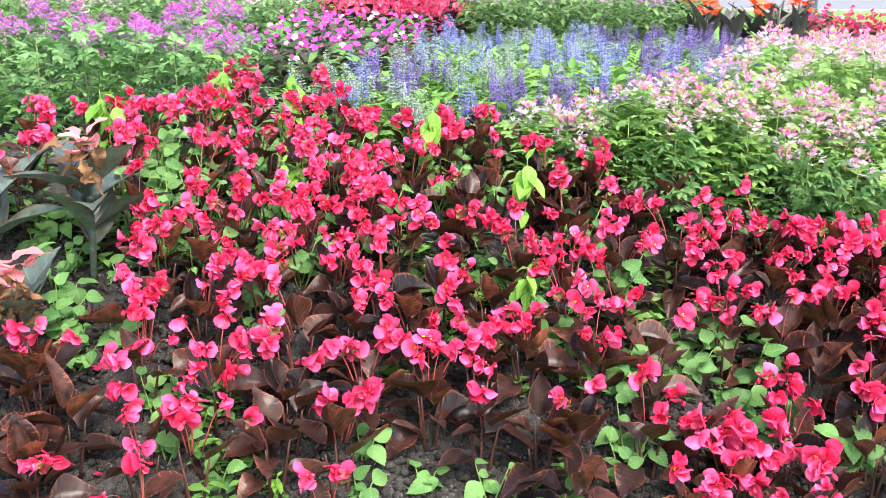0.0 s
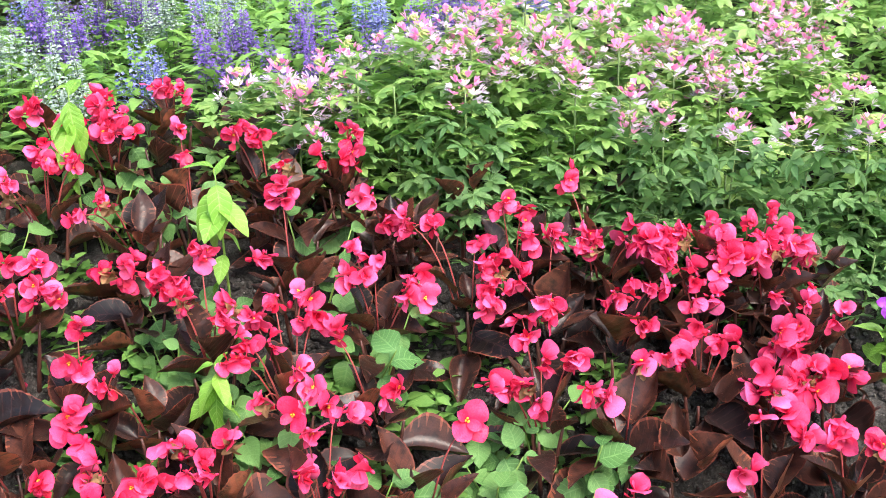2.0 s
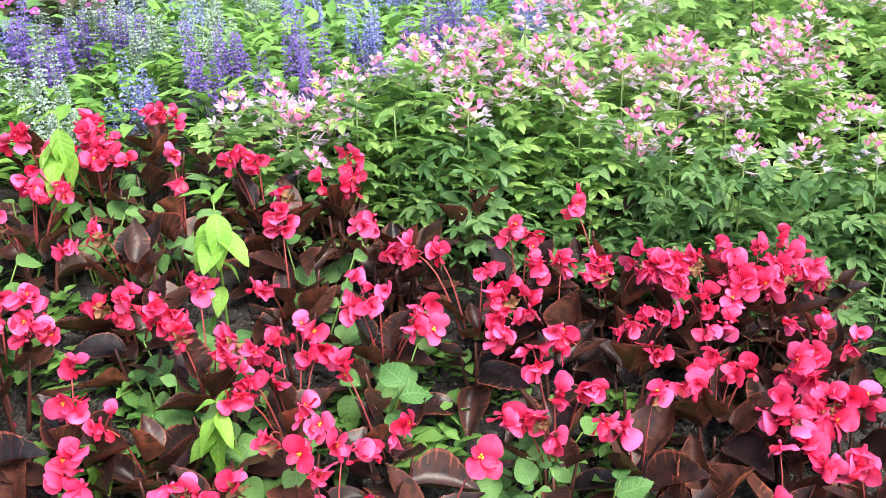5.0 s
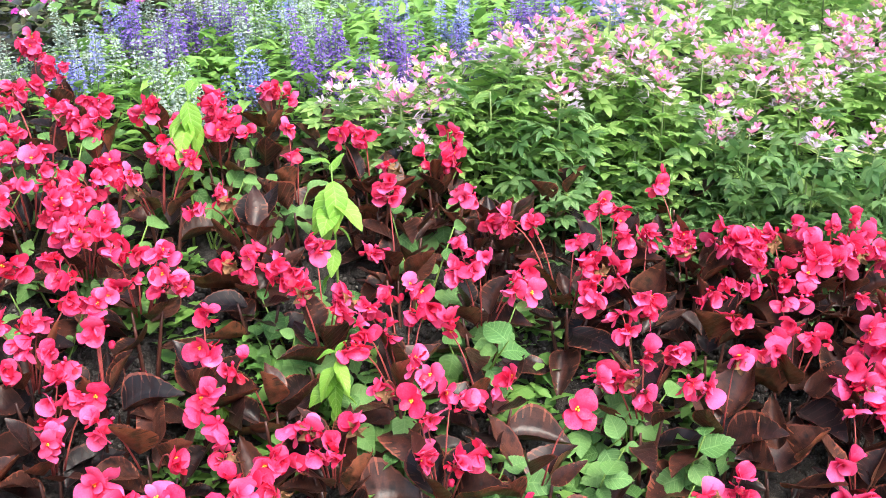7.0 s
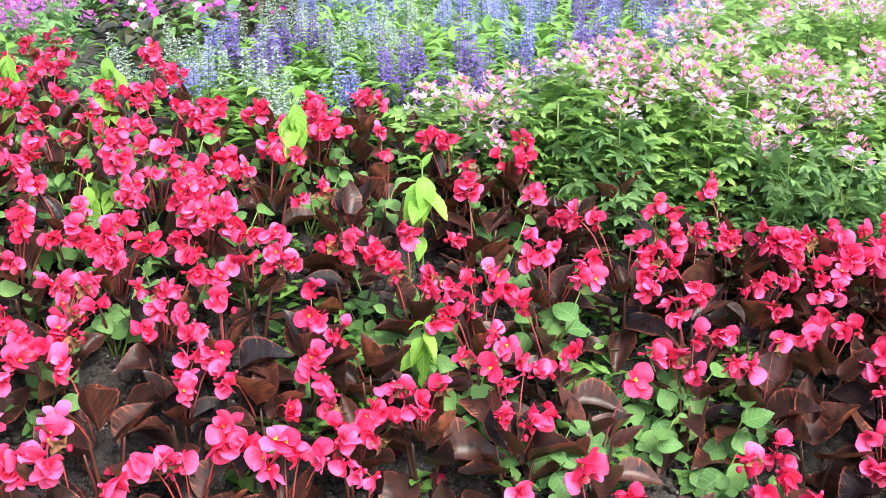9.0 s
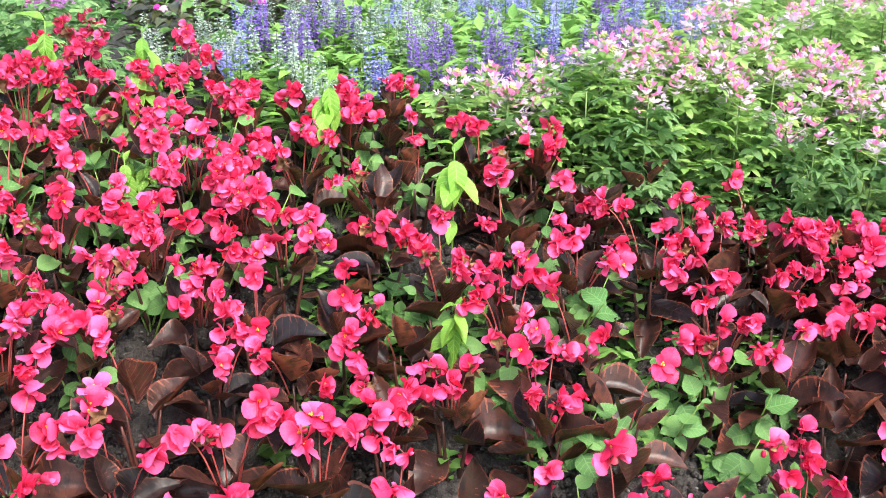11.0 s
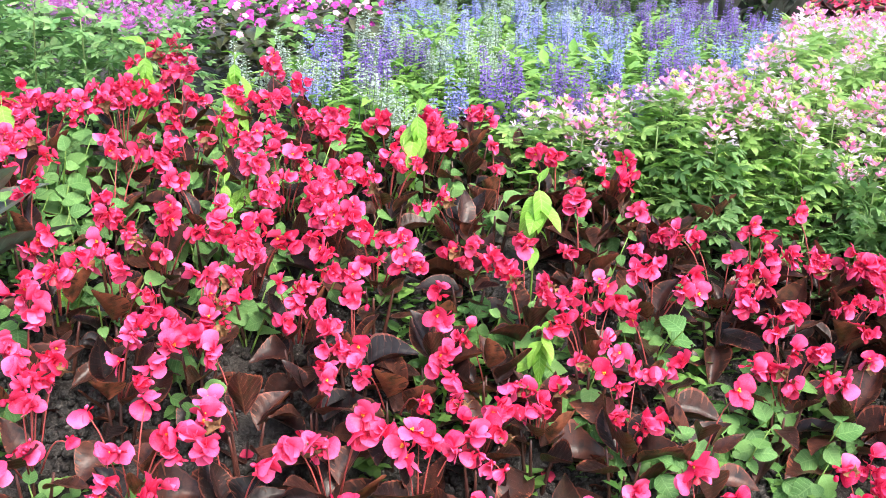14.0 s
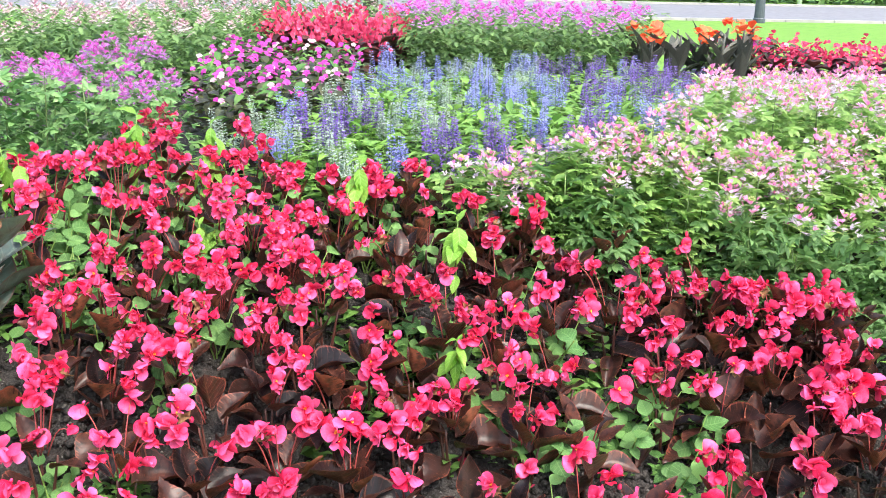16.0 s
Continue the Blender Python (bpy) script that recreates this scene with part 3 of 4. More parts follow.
begonia(0.93, 2.23, "-4,-3,33 -5,-6,29 7,-3,45 -6,9,28")
begonia(-1.46, 2.23, "1,2,36 7,-5,53")
begonia(1.44, 2.24, "-7,2,22 -5,-3,34")
begonia(-0.89, 2.24, "-3,-4,41 4,-3,21")
begonia(-0.61, 2.26, "0,2,57 7,2,36 2,-7,42")
begonia(-1.27, 2.27, "-4,-1,36")
begonia(-0.25, 2.27, "-11,-4,21 -9,-2,36 -5,-8,39 2,2,43 2,-2,29 8,-1,29")
begonia(0.47, 2.29, "-6,-5,32 -1,-9,29")
begonia(-0.75, 2.30, "-4,0,42 -3,-8,39 4,-4,25 7,5,29")
begonia(-1.12, 2.30, "-3,4,54 -7,-4,39 -2,-6,44 3,0,35 9,-3,44 9,4,28")
begonia(0.04, 2.32, "-1,5,15 1,-1,15")
begonia(0.21, 2.36, "-7,2,30 -1,1,33 4,-5,18")
begonia(-0.93, 2.36, "-5,0,50 -2,3,36 2,3,41 6,2,36 1,-3,17 9,4,22")
begonia(-0.50, 2.36, "-6,5,44 4,2,37")
begonia(0.36, 2.39, "3,-1,30 3,-6,33 -3,-7,15")
begonia(-0.39, 2.39, "0,2,45 -3,-4,44 0,-8,43")
begonia(-0.13, 2.41, "-7,-4,37 1,-3,60 -1,2,30 1,-7,37 6,-7,22")
begonia(-0.66, 2.45, "-7,-6,22 2,-4,41")
begonia(-0.25, 2.47, "-2,-9,44")
begonia(-0.81, 2.50, "1,6,43 -1,-2,37 5,-8,22")
begonia(-0.47, 2.53, "-1,-3,33 -6,-4,18")
begonia(-0.01, 2.54, "0,-6,31 3,-7,28")
begonia(-1.00, 2.57, "7,2,39")
begonia(-0.57, 2.65, "0,2,48")
begonia(-0.86, 2.69, "-5,3,35 1,12,50")
begonia(-1.23, 1.45, "", 1.15)
begonia(-1.12, 1.35, "", 1.15)
begonia(-1.19, 1.22, "", 1.15)
begonia(0.12, 1.51, "", 1.1)
begonia(0.2, 1.37, "", 1.1)
begonia(1.0, 1.82, "", 1.1)
begonia(-0.04, 2.45, "", 1.15)
begonia(0.25, 2.32, "", 1.0)
begonia(0.27, 2.25, "", 1.0)
begonia(0.38, 2.36, "", 1.0)
begonia(0.5, 2.3, "", 0.9)
begonia(-0.05, 2.20, "", 1.15)
begonia(0.13, 2.50, "", 1.0)
begonia(0.18, 2.35, "", 1.0)
begonia(0.53, 2.29, "", 0.75)
begonia(0.64, 2.38, "", 0.75)
begonia(0.96, 2.42, "", 0.75)
begonia(0.43, 2.28, "", 0.75)
begonia(0.88, 2.28, "", 0.75)
begonia(1.05, 2.22, "-4,-2,42 4,0,42 0,-5,42")
begonia(1.20, 2.22, "-2,2,42 4,-2,42 -1,-6,42")
begonia(1.31, 2.21, "0,1,42 6,-2,42 -6,-6,42")
begonia(1.24, 1.97, "1,3,42 4,-3,42 -5,-6,42")
begonia(0.64, 1.47, "-8,0,40 2,2,40 9,-2,40 -2,-8,40")


# ---- weeds among the begonias ----
LIME_LEAVES = [Build().add(blade(0.095, 0.05, 12, 3, fold=0.3, droop=0.15 + 0.2 * k, full=0.42, tip=0.85, teeth=0.02, wave=0.04, seed=k)).mesh("lime_leaf", LIME) for k in range(4)]
BROAD_LEAVES = [Build().add(blade(0.07, 0.054, 17, 2, fold=0.2, droop=0.1 + 0.12 * k, full=0.36, tip=0.95, teeth=0.03, wave=0.035, seed=k)).mesh("weed_leaf", WEED) for k in range(5)]


def lime_weed(x, y, height):
    r = random.Random(int(x * 811 + y * 5003))
    weed = thing("weed", x, y, soil(x, y), "upright lime-green weed with drooping pointed leaves in soil", "weed", "lime weeds")
    lean = Vector((r.uniform(-0.03, 0.03), r.uniform(-0.04, 0.0), height))
    b = Build().add(tube(arc((0, 0, -0.01), lean, 0, 5), [0.0035, 0.0033, 0.003, 0.0027, 0.002, 0.0015], 5))
    child("stem", b.mesh("weed_stem", GREEN_STEM), weed)
    big = min(1.05, 0.2 + height / 0.42)
    for k in range(7):  # the tuft at the tip, hanging
        child("leaf", r.choice(LIME_LEAVES), weed, turn(180 + (k * 61) % 150 - 75 + r.uniform(-12, 12) if k < 5 else k * 137.5, r.uniform(-72, -15) if k < 5 else r.uniform(10, 60), r.uniform(-25, 25), lean * (0.74 + 0.043 * k), big * (r.uniform(0.65, 1.05) if k < 5 else r.uniform(0.4, 0.65))))
    for k in range(4):
        child("leaf", r.choice(LIME_LEAVES), weed, turn(180 + (k * 97) % 220 - 110, r.uniform(-60, -10), r.uniform(-25, 25), lean * (0.4 + 0.13 * k), big * r.uniform(0.45, 0.75)))



def broad_weed(x, y, height, size, stems=2):
    r = random.Random(int(x * 613 + y * 7001))
    weed = thing("weed", x, y, soil(x, y), "low green weed with toothed heart-shaped leaves in soil", "weed", "broad-leaved weeds")
    b = Build()
    for k in range(stems):
        a = k * 2.4 + r.uniform(-0.5, 0.5)
        reach = height * (0.35 if stems < 3 else r.uniform(0.3, 0.8))
        top = Vector((reach * math.cos(a), reach * math.sin(a), height * r.uniform(0.7, 1.0)))
        b.add(tube(arc((0, 0, -0.01), top, 0, 4), [0.003, 0.0027, 0.0024, 0.002, 0.0015], 5))
        for i in range(4):
            level = 0.35 + 0.65 * i / 3
            child("leaf", r.choice(BROAD_LEAVES), weed, facing((r.gauss(0, 0.3), -0.55 + r.gauss(0, 0.3), 0.8), i * 97 + k * 50 + r.uniform(-20, 20), top * level, size * r.uniform(0.5, 1.12)))
    child("stem", b.mesh("weed_stem", GREEN_STEM), weed)


lime_weed(0.12, 2.15, 0.4)
lime_weed(-0.20, 2.34, 0.37)
lime_weed(-0.90, 2.46, 0.36)
lime_weed(-0.68, 2.44, 0.28)
lime_weed(-1.22, 2.27, 0.32)
lime_weed(-0.66, 2.58, 0.32)
lime_weed(-0.59, 1.35, 0.12)
lime_weed(-0.12, 1.89, 0.16)
lime_weed(-0.68, 2.26, 0.16)
lime_weed(-1.01, 1.94, 0.16)
lime_weed(-0.64, 2.26, 0.16)
lime_weed(-1.20, 2.26, 0.3)
broad_weed(-1.11, 2.29, 0.15, 1.0)
broad_weed(-1.07, 2.18, 0.15, 1.0)
broad_weed(-1.01, 2.16, 0.15, 1.0)
broad_weed(-1.02, 2.28, 0.15, 1.0)
broad_weed(-0.78, 2.35, 0.15, 1.0)
broad_weed(-1.10, 2.49, 0.15, 1.0)
broad_weed(-0.88, 2.40, 0.15, 1.0)
broad_weed(-1.08, 2.12, 0.15, 1.0)
broad_weed(-0.96, 2.11, 0.15, 1.0)
broad_weed(-0.72, 2.14, 0.15, 1.0)
broad_weed(-0.59, 1.98, 0.15, 1.0)
broad_weed(-0.91, 1.95, 0.15, 1.0)
broad_weed(-0.71, 1.84, 0.15, 1.0)
broad_weed(-0.58, 2.39, 0.15, 1.0)
broad_weed(-0.48, 2.16, 0.15, 1.0)
broad_weed(0.08, 2.58, 0.15, 1.0)
broad_weed(0.33, 2.33, 0.15, 1.0)
broad_weed(0.01, 2.35, 0.15, 1.0)
broad_weed(0.01, 2.10, 0.15, 1.0)
broad_weed(0.09, 2.04, 0.15, 1.0)
broad_weed(-1.16, 2.15, 0.15, 1.0)
broad_weed(-1.15, 2.34, 0.15, 1.0)
broad_weed(-0.96, 2.30, 0.15, 1.0)
broad_weed(-0.41, 2.15, 0.15, 1.0)
broad_weed(-0.65, 2.40, 0.15, 1.0)
broad_weed(-0.16, 2.34, 0.15, 1.0)
broad_weed(-0.05, 2.33, 0.15, 1.0)
broad_weed(0.40, 2.09, 0.17, 1.0)
broad_weed(0.19, 1.88, 0.17, 1.0)
broad_weed(0.27, 1.80, 0.17, 1.0)
broad_weed(0.36, 1.79, 0.17, 1.0)
broad_weed(0.38, 1.58, 0.19, 1.15)
broad_weed(-0.02, 1.43, 0.15, 0.95)
broad_weed(-0.20, 1.44, 0.09, 0.9)
broad_weed(-0.37, 1.39, 0.09, 0.9)
broad_weed(-0.75, 1.36, 0.09, 0.9)
broad_weed(-0.95, 1.54, 0.09, 0.9)
broad_weed(-0.82, 1.51, 0.09, 0.9)
broad_weed(-0.37, 1.50, 0.09, 0.9)
broad_weed(-1.33, 2.01, 0.09, 0.9)
broad_weed(-1.23, 1.70, 0.09, 0.9)
broad_weed(-1.26, 1.90, 0.09, 0.9)
broad_weed(-1.31, 1.69, 0.09, 0.9)
broad_weed(-1.38, 2.01, 0.09, 0.9)
broad_weed(-1.19, 1.66, 0.09, 0.9)
broad_weed(-1.09, 1.69, 0.09, 0.9)
broad_weed(-1.11, 1.89, 0.09, 0.9)
broad_weed(-1.25, 1.81, 0.09, 0.9)
broad_weed(-1.38, 1.94, 0.09, 0.9)
broad_weed(0.09, 2.12, 0.13, 1.0)
broad_weed(0.00, 2.03, 0.13, 1.0)
broad_weed(-1.24, 2.38, 0.17, 0.85)
broad_weed(-1.09, 2.37, 0.17, 0.85)
broad_weed(-1.15, 2.26, 0.17, 0.85)
broad_weed(-1.00, 2.34, 0.17, 0.85)
broad_weed(-0.70, 2.21, 0.17, 0.85)
broad_weed(-0.66, 2.33, 0.17, 0.85)
broad_weed(-0.65, 2.10, 0.17, 0.85)
broad_weed(-0.99, 1.95, 0.17, 0.85)
broad_weed(-0.73, 2.00, 0.17, 0.85)
broad_weed(-0.38, 2.20, 0.17, 0.85)
broad_weed(-0.28, 2.32, 0.17, 0.85)
broad_weed(-0.49, 2.38, 0.17, 0.85)
broad_weed(-0.45, 2.21, 0.17, 0.85)
broad_weed(-0.14, 2.51, 0.17, 0.85)
broad_weed(-0.13, 2.38, 0.17, 0.85)
broad_weed(-0.34, 2.43, 0.17, 0.85)
broad_weed(-0.80, 2.13, 0.17, 0.85)
broad_weed(-0.84, 2.10, 0.17, 0.85)
broad_weed(-1.07, 2.26, 0.22, 0.68)
broad_weed(-0.90, 2.51, 0.22, 0.68)
broad_weed(-0.79, 2.29, 0.22, 0.68)
broad_weed(-0.91, 2.12, 0.22, 0.68)
broad_weed(-1.07, 2.03, 0.22, 0.68)
broad_weed(-1.10, 1.99, 0.22, 0.68)
broad_weed(-0.98, 2.04, 0.22, 0.68)
broad_weed(-0.67, 2.50, 0.22, 0.68)
broad_weed(-0.63, 2.27, 0.22, 0.68)
broad_weed(-0.55, 2.28, 0.22, 0.68)
broad_weed(-0.68, 2.06, 0.22, 0.68)
broad_weed(-0.93, 2.35, 0.22, 0.68)
broad_weed(-0.43, 2.38, 0.22, 0.68)
broad_weed(-0.42, 2.25, 0.22, 0.68)
for px, py, high, grown, count in ((0.72, 1.97, 0.13, 1.05, 4), (0.63, 1.94, 0.12, 1.0, 4), (0.8, 1.87, 0.2, 1.2, 3), (0.75, 1.79, 0.13, 1.1, 4), (0.62, 1.86, 0.12, 0.95, 3), (0.77, 1.71, 0.1, 1.0, 3), (0.92, 1.78, 0.07, 0.7, 2), (1.01, 1.69, 0.14, 1.1, 3), (1.08, 1.66, 0.14, 1.1, 3), (0.28, 1.82, 0.13, 1.05, 4), (0.37, 1.8, 0.13, 1.05, 3), (0.02, 1.36, 0.1, 1.05, 3), (0.37, 1.55, 0.13, 1.0, 3)):
    broad_weed(px, py, high, grown, count)
lime_weed(0.105, 1.905, 0.26)
broad_weed(0.30, 2.20, 0.24, 0.8)
broad_weed(0.40, 2.03, 0.24, 0.9)
for px, py, high, grown, count in ((-0.67, 2.17, 0.24, 0.8, 3), (-0.7, 2.34, 0.24, 0.75, 2), (-0.15, 2.34, 0.22, 0.8, 2), (-0.35, 2.2, 0.22, 0.75, 2), (-0.58, 1.96, 0.2, 0.8, 2), (-0.9, 1.92, 0.2, 0.85, 3), (-0.16, 1.88, 0.14, 0.7, 2), (0.0, 2.05, 0.14, 0.9, 3), (0.12, 1.98, 0.12, 0.85, 3), (0.38, 2.04, 0.22, 1.05, 3), (-0.7, 1.77, 0.13, 0.8, 2), (-1.25, 1.73, 0.14, 0.75, 3), (-1.18, 1.62, 0.12, 0.7, 3), (-1.3, 1.85, 0.16, 0.75, 3), (-1.07, 2.23, 0.24, 0.7, 3), (-1.14, 2.1, 0.24, 0.7, 3), (-0.94, 1.52, 0.14, 0.9, 2), (-0.89, 1.42, 0.12, 0.95, 2), (-0.48, 2.3, 0.25, 0.7, 2), (-0.85, 2.16, 0.25, 0.7, 2), (-0.45, 2.02, 0.24, 0.75, 2)):
    broad_weed(px, py, high, grown, count)
lime_weed(-0.64, 2.18, 0.24)


def weed_tuft(k):
    b, r = Build(), random.Random(k)
    for i in range(7):
        b.add(blade(0.028, 0.017, 3, 1, fold=0.2, droop=0.3, full=0.4, tip=1.2, seed=i), turn(i * 137 + r.uniform(-20, 20), r.uniform(5, 45), 0, (0, 0, 0.006 * i), r.uniform(0.7, 1.3)))
    return np.concatenate(b.v), b.f, np.concatenate(b.uv)


scatter_stuff("small_weeds", "tiny green seedlings covering patches of soil", "weed", 1500, (-1.7, 1.9, 1.3, 2.7), [weed_tuft(k) for k in range(4)], 0.0, (WEED_JOINED,), 11, lambda x, y: noise.noise(Vector((x * 2.3, y * 2.3, 9))) > (0.22 - 0.25 * (y - 1.5)), size=(0.8, 2.0), tilt=12)
petal = blade(0.03, 0.028, 3, 1, fold=0.3, droop=0.2, full=0.6, tip=0.5)
scatter_stuff("fallen_petals", "wilted dark pink petals fallen on the soil", "petal", 90, (-1.4, 1.5, 1.1, 2.2), [petal], 0.012, (plant_material("fallen_petal", (0.25, 0.01, 0.04), (0.5, 0.03, 0.1), island=True),), 12, tilt=25)


# ---- cleomes ----
def palmate(size, count, seed, steps=5):
    r = random.Random(seed)
    b = Build()
    b.add(tube(arc((0, -0.05 * size, -0.005), (0, 0, 0), 0.0, 2), [0.0012] * 3, 3), slot=1)
    for k in range(count):
        a = (k - (count - 1) / 2) * (250 / count)
        b.add(blade(0.06 * size * (1 - 0.28 * abs(k - (count - 1) / 2) / (count / 2)), 0.0255 * size, steps, 1, fold=0.3, droop=0.05 + 0.25 * r.random(), full=0.48, tip=1.0, seed=seed + k), turn(-a, r.uniform(-15, 12)))
    return b


CLEOME_LEAVES = [palmate(1.0, (5, 7, 5, 6)[k], k * 10).mesh("cleome_leaf", CLEOME_LEAF, GREEN_STEM) for k in range(4)]


def cleome_mass(seed, material, leaf=1.0, tall=0.45, count=44):
    r, b = random.Random(seed), Build()
    pieces = [palmate(1.0, n, n + seed, 3) for n in (5, 6, 7)]
    pieces = [(np.concatenate(q.v), q.f, np.concatenate(q.uv)) for q in pieces]
    for k in range(count):
        level = 0.05 + 0.92 * k / count
        a = radians(k * 137.5 + 90)
        out = 0.04 + 0.1 * (1 - 0.6 * level) * r.random()
        b.add(r.choice(pieces), turn(k * 137.5, r.uniform(-35, 55), r.uniform(-35, 35), (out * math.cos(a), out * math.sin(a), tall * level), leaf * r.uniform(0.7, 1.15)))
    return b.mesh("cleome_leaves", material)


CLEOME_MASSES = [cleome_mass(k, CLEOME_LEAF_LIT, 0.9) for k in range(5)]
LOW_MASSES = [cleome_mass(k + 40, CLEOME_LEAF_SHADED, 0.9, 0.24, 32) for k in range(5)]
MAUVE_MASSES = [cleome_mass(k + 20, MAUVE_LEAF, 0.78) for k in range(4)]


def cleome_head(seed, petals, size=1.0):
    """A domed cluster: buds at the tip, pink young flowers under them, paler open ones below."""
    r = random.Random(seed)
    b = Build()
    for k in range(12):
        a, q = k * 137.5, 0.004 + 0.0011 * k
        b.add(nugget(0.0032, 2.4, k, 4), turn(a, 82 - 2.2 * k, 0, (q * math.cos(radians(a)), q * math.sin(radians(a)), 0.052 - 0.0012 * k)), 2)
    count = 18
    for k in range(count):
        level = k / (count - 1)
        a = k * 137.5 + r.uniform(-20, 20)
        out, z = 0.016 + 0.04 * level, 0.036 - 0.07 * level + r.uniform(-0.008, 0.008)
        at = Vector((out * math.cos(radians(a)), out * math.sin(radians(a)), z))
        b.add(tube([(0, 0, z - 0.012), tuple(at)], [0.0008, 0.0008], 3), slot=2)
        slot = 0 if level < 0.45 or r.random() < 0.15 else 1
        m = Matrix.Translation(at) @ Euler((radians(r.uniform(15, 50)), 0, radians(a - 90 + r.uniform(-30, 30)))).to_matrix().to_4x4()
        for i in range(4):
            spread = (-54, -19, 19, 54)[i] * (0.35 + 0.75 * level)
            petal = blade(0.0205 + 0.005 * r.random(), 0.0088, 3, 1, fold=0.3, droop=r.uniform(-0.15, 0.3), full=0.68, tip=0.55, seed=seed + i)
            b.add(petal, m @ Euler((radians(r.uniform(10, 40) - 20 * level), 0, radians(spread))).to_matrix().to_4x4(), slot)
        if level > 0.4:
            for i in range(3):
                end = at + Vector((math.cos(radians(a + 25 * (i - 1))), math.sin(radians(a + 25 * (i - 1))), -0.1)) * 0.022
                b.add(tube([tuple(at), tuple(end)], [0.0005, 0.0004], 3), slot=1)
    return b.mesh("cleome_head", *petals)


PINK_HEADS = [cleome_head(k, (CLEOME_PINK, CLEOME_PALE, BUD)) for k in range(5)]
MAUVE_HEADS = [cleome_head(k + 9, (CLEOME_MAGENTA, CLEOME_MAUVE, MAUVE_BUD)) for k in range(4)]


def cleome(x, y, height, heads, label, group, leaves=15, crown=1.0, flowered=True):
    r = random.Random(int(x * 4111 + y * 977))
    plant = thing("cleome", x, y, soil(x, y), label, "cleome", group)
    top = Vector((r.uniform(-0.02, 0.02), r.uniform(-0.02, 0.02), height))
    b = Build().add(tube(arc((0, 0, -0.01), top, 0, 4), [0.0036, 0.0034, 0.003, 0.0026, 0.002], 5))
    if y < 3.1:
        child("stem", b.mesh("cleome_stem", CLEOME_STEM), plant)
    if leaves:
        # front row takes the leaf coloured as shaded, rows behind the lit one
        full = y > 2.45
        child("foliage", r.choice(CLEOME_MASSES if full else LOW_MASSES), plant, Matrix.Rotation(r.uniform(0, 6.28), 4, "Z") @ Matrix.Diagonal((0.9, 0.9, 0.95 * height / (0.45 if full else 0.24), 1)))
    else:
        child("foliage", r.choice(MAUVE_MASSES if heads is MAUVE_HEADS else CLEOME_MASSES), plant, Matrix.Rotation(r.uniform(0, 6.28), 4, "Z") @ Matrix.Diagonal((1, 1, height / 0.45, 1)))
    for k in range(leaves):
        level = 0.25 + 0.72 * (k + 0.5) / leaves
        az = k * 137.5 + r.uniform(-20, 20)
        out = 0.045 + 0.07 * (1 - level) * r.uniform(0.6, 1.2)
        a = radians(az + 90)
        at = top * level + Vector((out * math.cos(a), out * math.sin(a), 0.02))
        child("leaf", r.choice(CLEOME_LEAVES), plant, turn(az, r.uniform(-20, 40) + 10 * (level > 0.7), r.uniform(-30, 30), at, r.uniform(0.75, 1.2) * (1.05 - 0.25 * level)))
    if flowered:
        child("flower_head", r.choice(heads), plant, turn(r.uniform(0, 360), r.uniform(-12, 12), 0, top, crown * r.uniform(0.8, 1.0)))
        for k in range(r.randint(0, 1) if leaves else r.randint(1, 3) if y < 2.9 else r.randint(2, 4)):
            a = r.uniform(0, 6.28)
            side = top + Vector((0.08 * math.cos(a), 0.08 * math.sin(a), -r.uniform(0.01, 0.06)))
            child("flower_head", r.choice(heads), plant, turn(r.uniform(0, 360), r.uniform(-20, 20), 0, side, crown * r.uniform(0.55, 0.8)))


PINK_LABEL = "cleome with pale pink spidery flowers over green palmate leaves"
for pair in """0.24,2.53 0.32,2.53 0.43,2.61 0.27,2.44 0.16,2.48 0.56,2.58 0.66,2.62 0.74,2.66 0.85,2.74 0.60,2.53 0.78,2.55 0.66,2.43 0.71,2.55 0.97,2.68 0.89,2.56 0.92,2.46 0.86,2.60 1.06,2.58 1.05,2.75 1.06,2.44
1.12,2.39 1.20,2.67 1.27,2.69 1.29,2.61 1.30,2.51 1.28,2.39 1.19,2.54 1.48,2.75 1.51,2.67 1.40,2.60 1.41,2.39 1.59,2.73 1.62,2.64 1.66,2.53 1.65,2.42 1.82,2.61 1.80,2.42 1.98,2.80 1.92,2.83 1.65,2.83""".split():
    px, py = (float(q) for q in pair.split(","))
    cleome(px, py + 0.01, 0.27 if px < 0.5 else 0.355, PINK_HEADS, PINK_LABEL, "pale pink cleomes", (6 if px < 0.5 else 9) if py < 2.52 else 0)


def inside(x, y, poly):
    hit = False
    for (x1, y1), (x2, y2) in zip(poly, poly[1:] + poly[:1]):
        if (y1 > y) != (y2 > y) and x < (x2 - x1) * (y - y1) / (y2 - y1) + x1:
            hit = not hit
    return hit


def fill(poly, gap, seed, tries=3000):
    """Places spread over an outline, no two nearer than gap."""
    r, out = random.Random(seed), []
    xs, ys = [p[0] for p in poly], [p[1] for p in poly]
    for _ in range(tries):
        x, y = r.uniform(min(xs), max(xs)), r.uniform(min(ys), max(ys))
        if inside(x, y, poly) and all((x - a) ** 2 + (y - b) ** 2 > gap * gap for a, b in out):
            out.append((x, y))
    return out


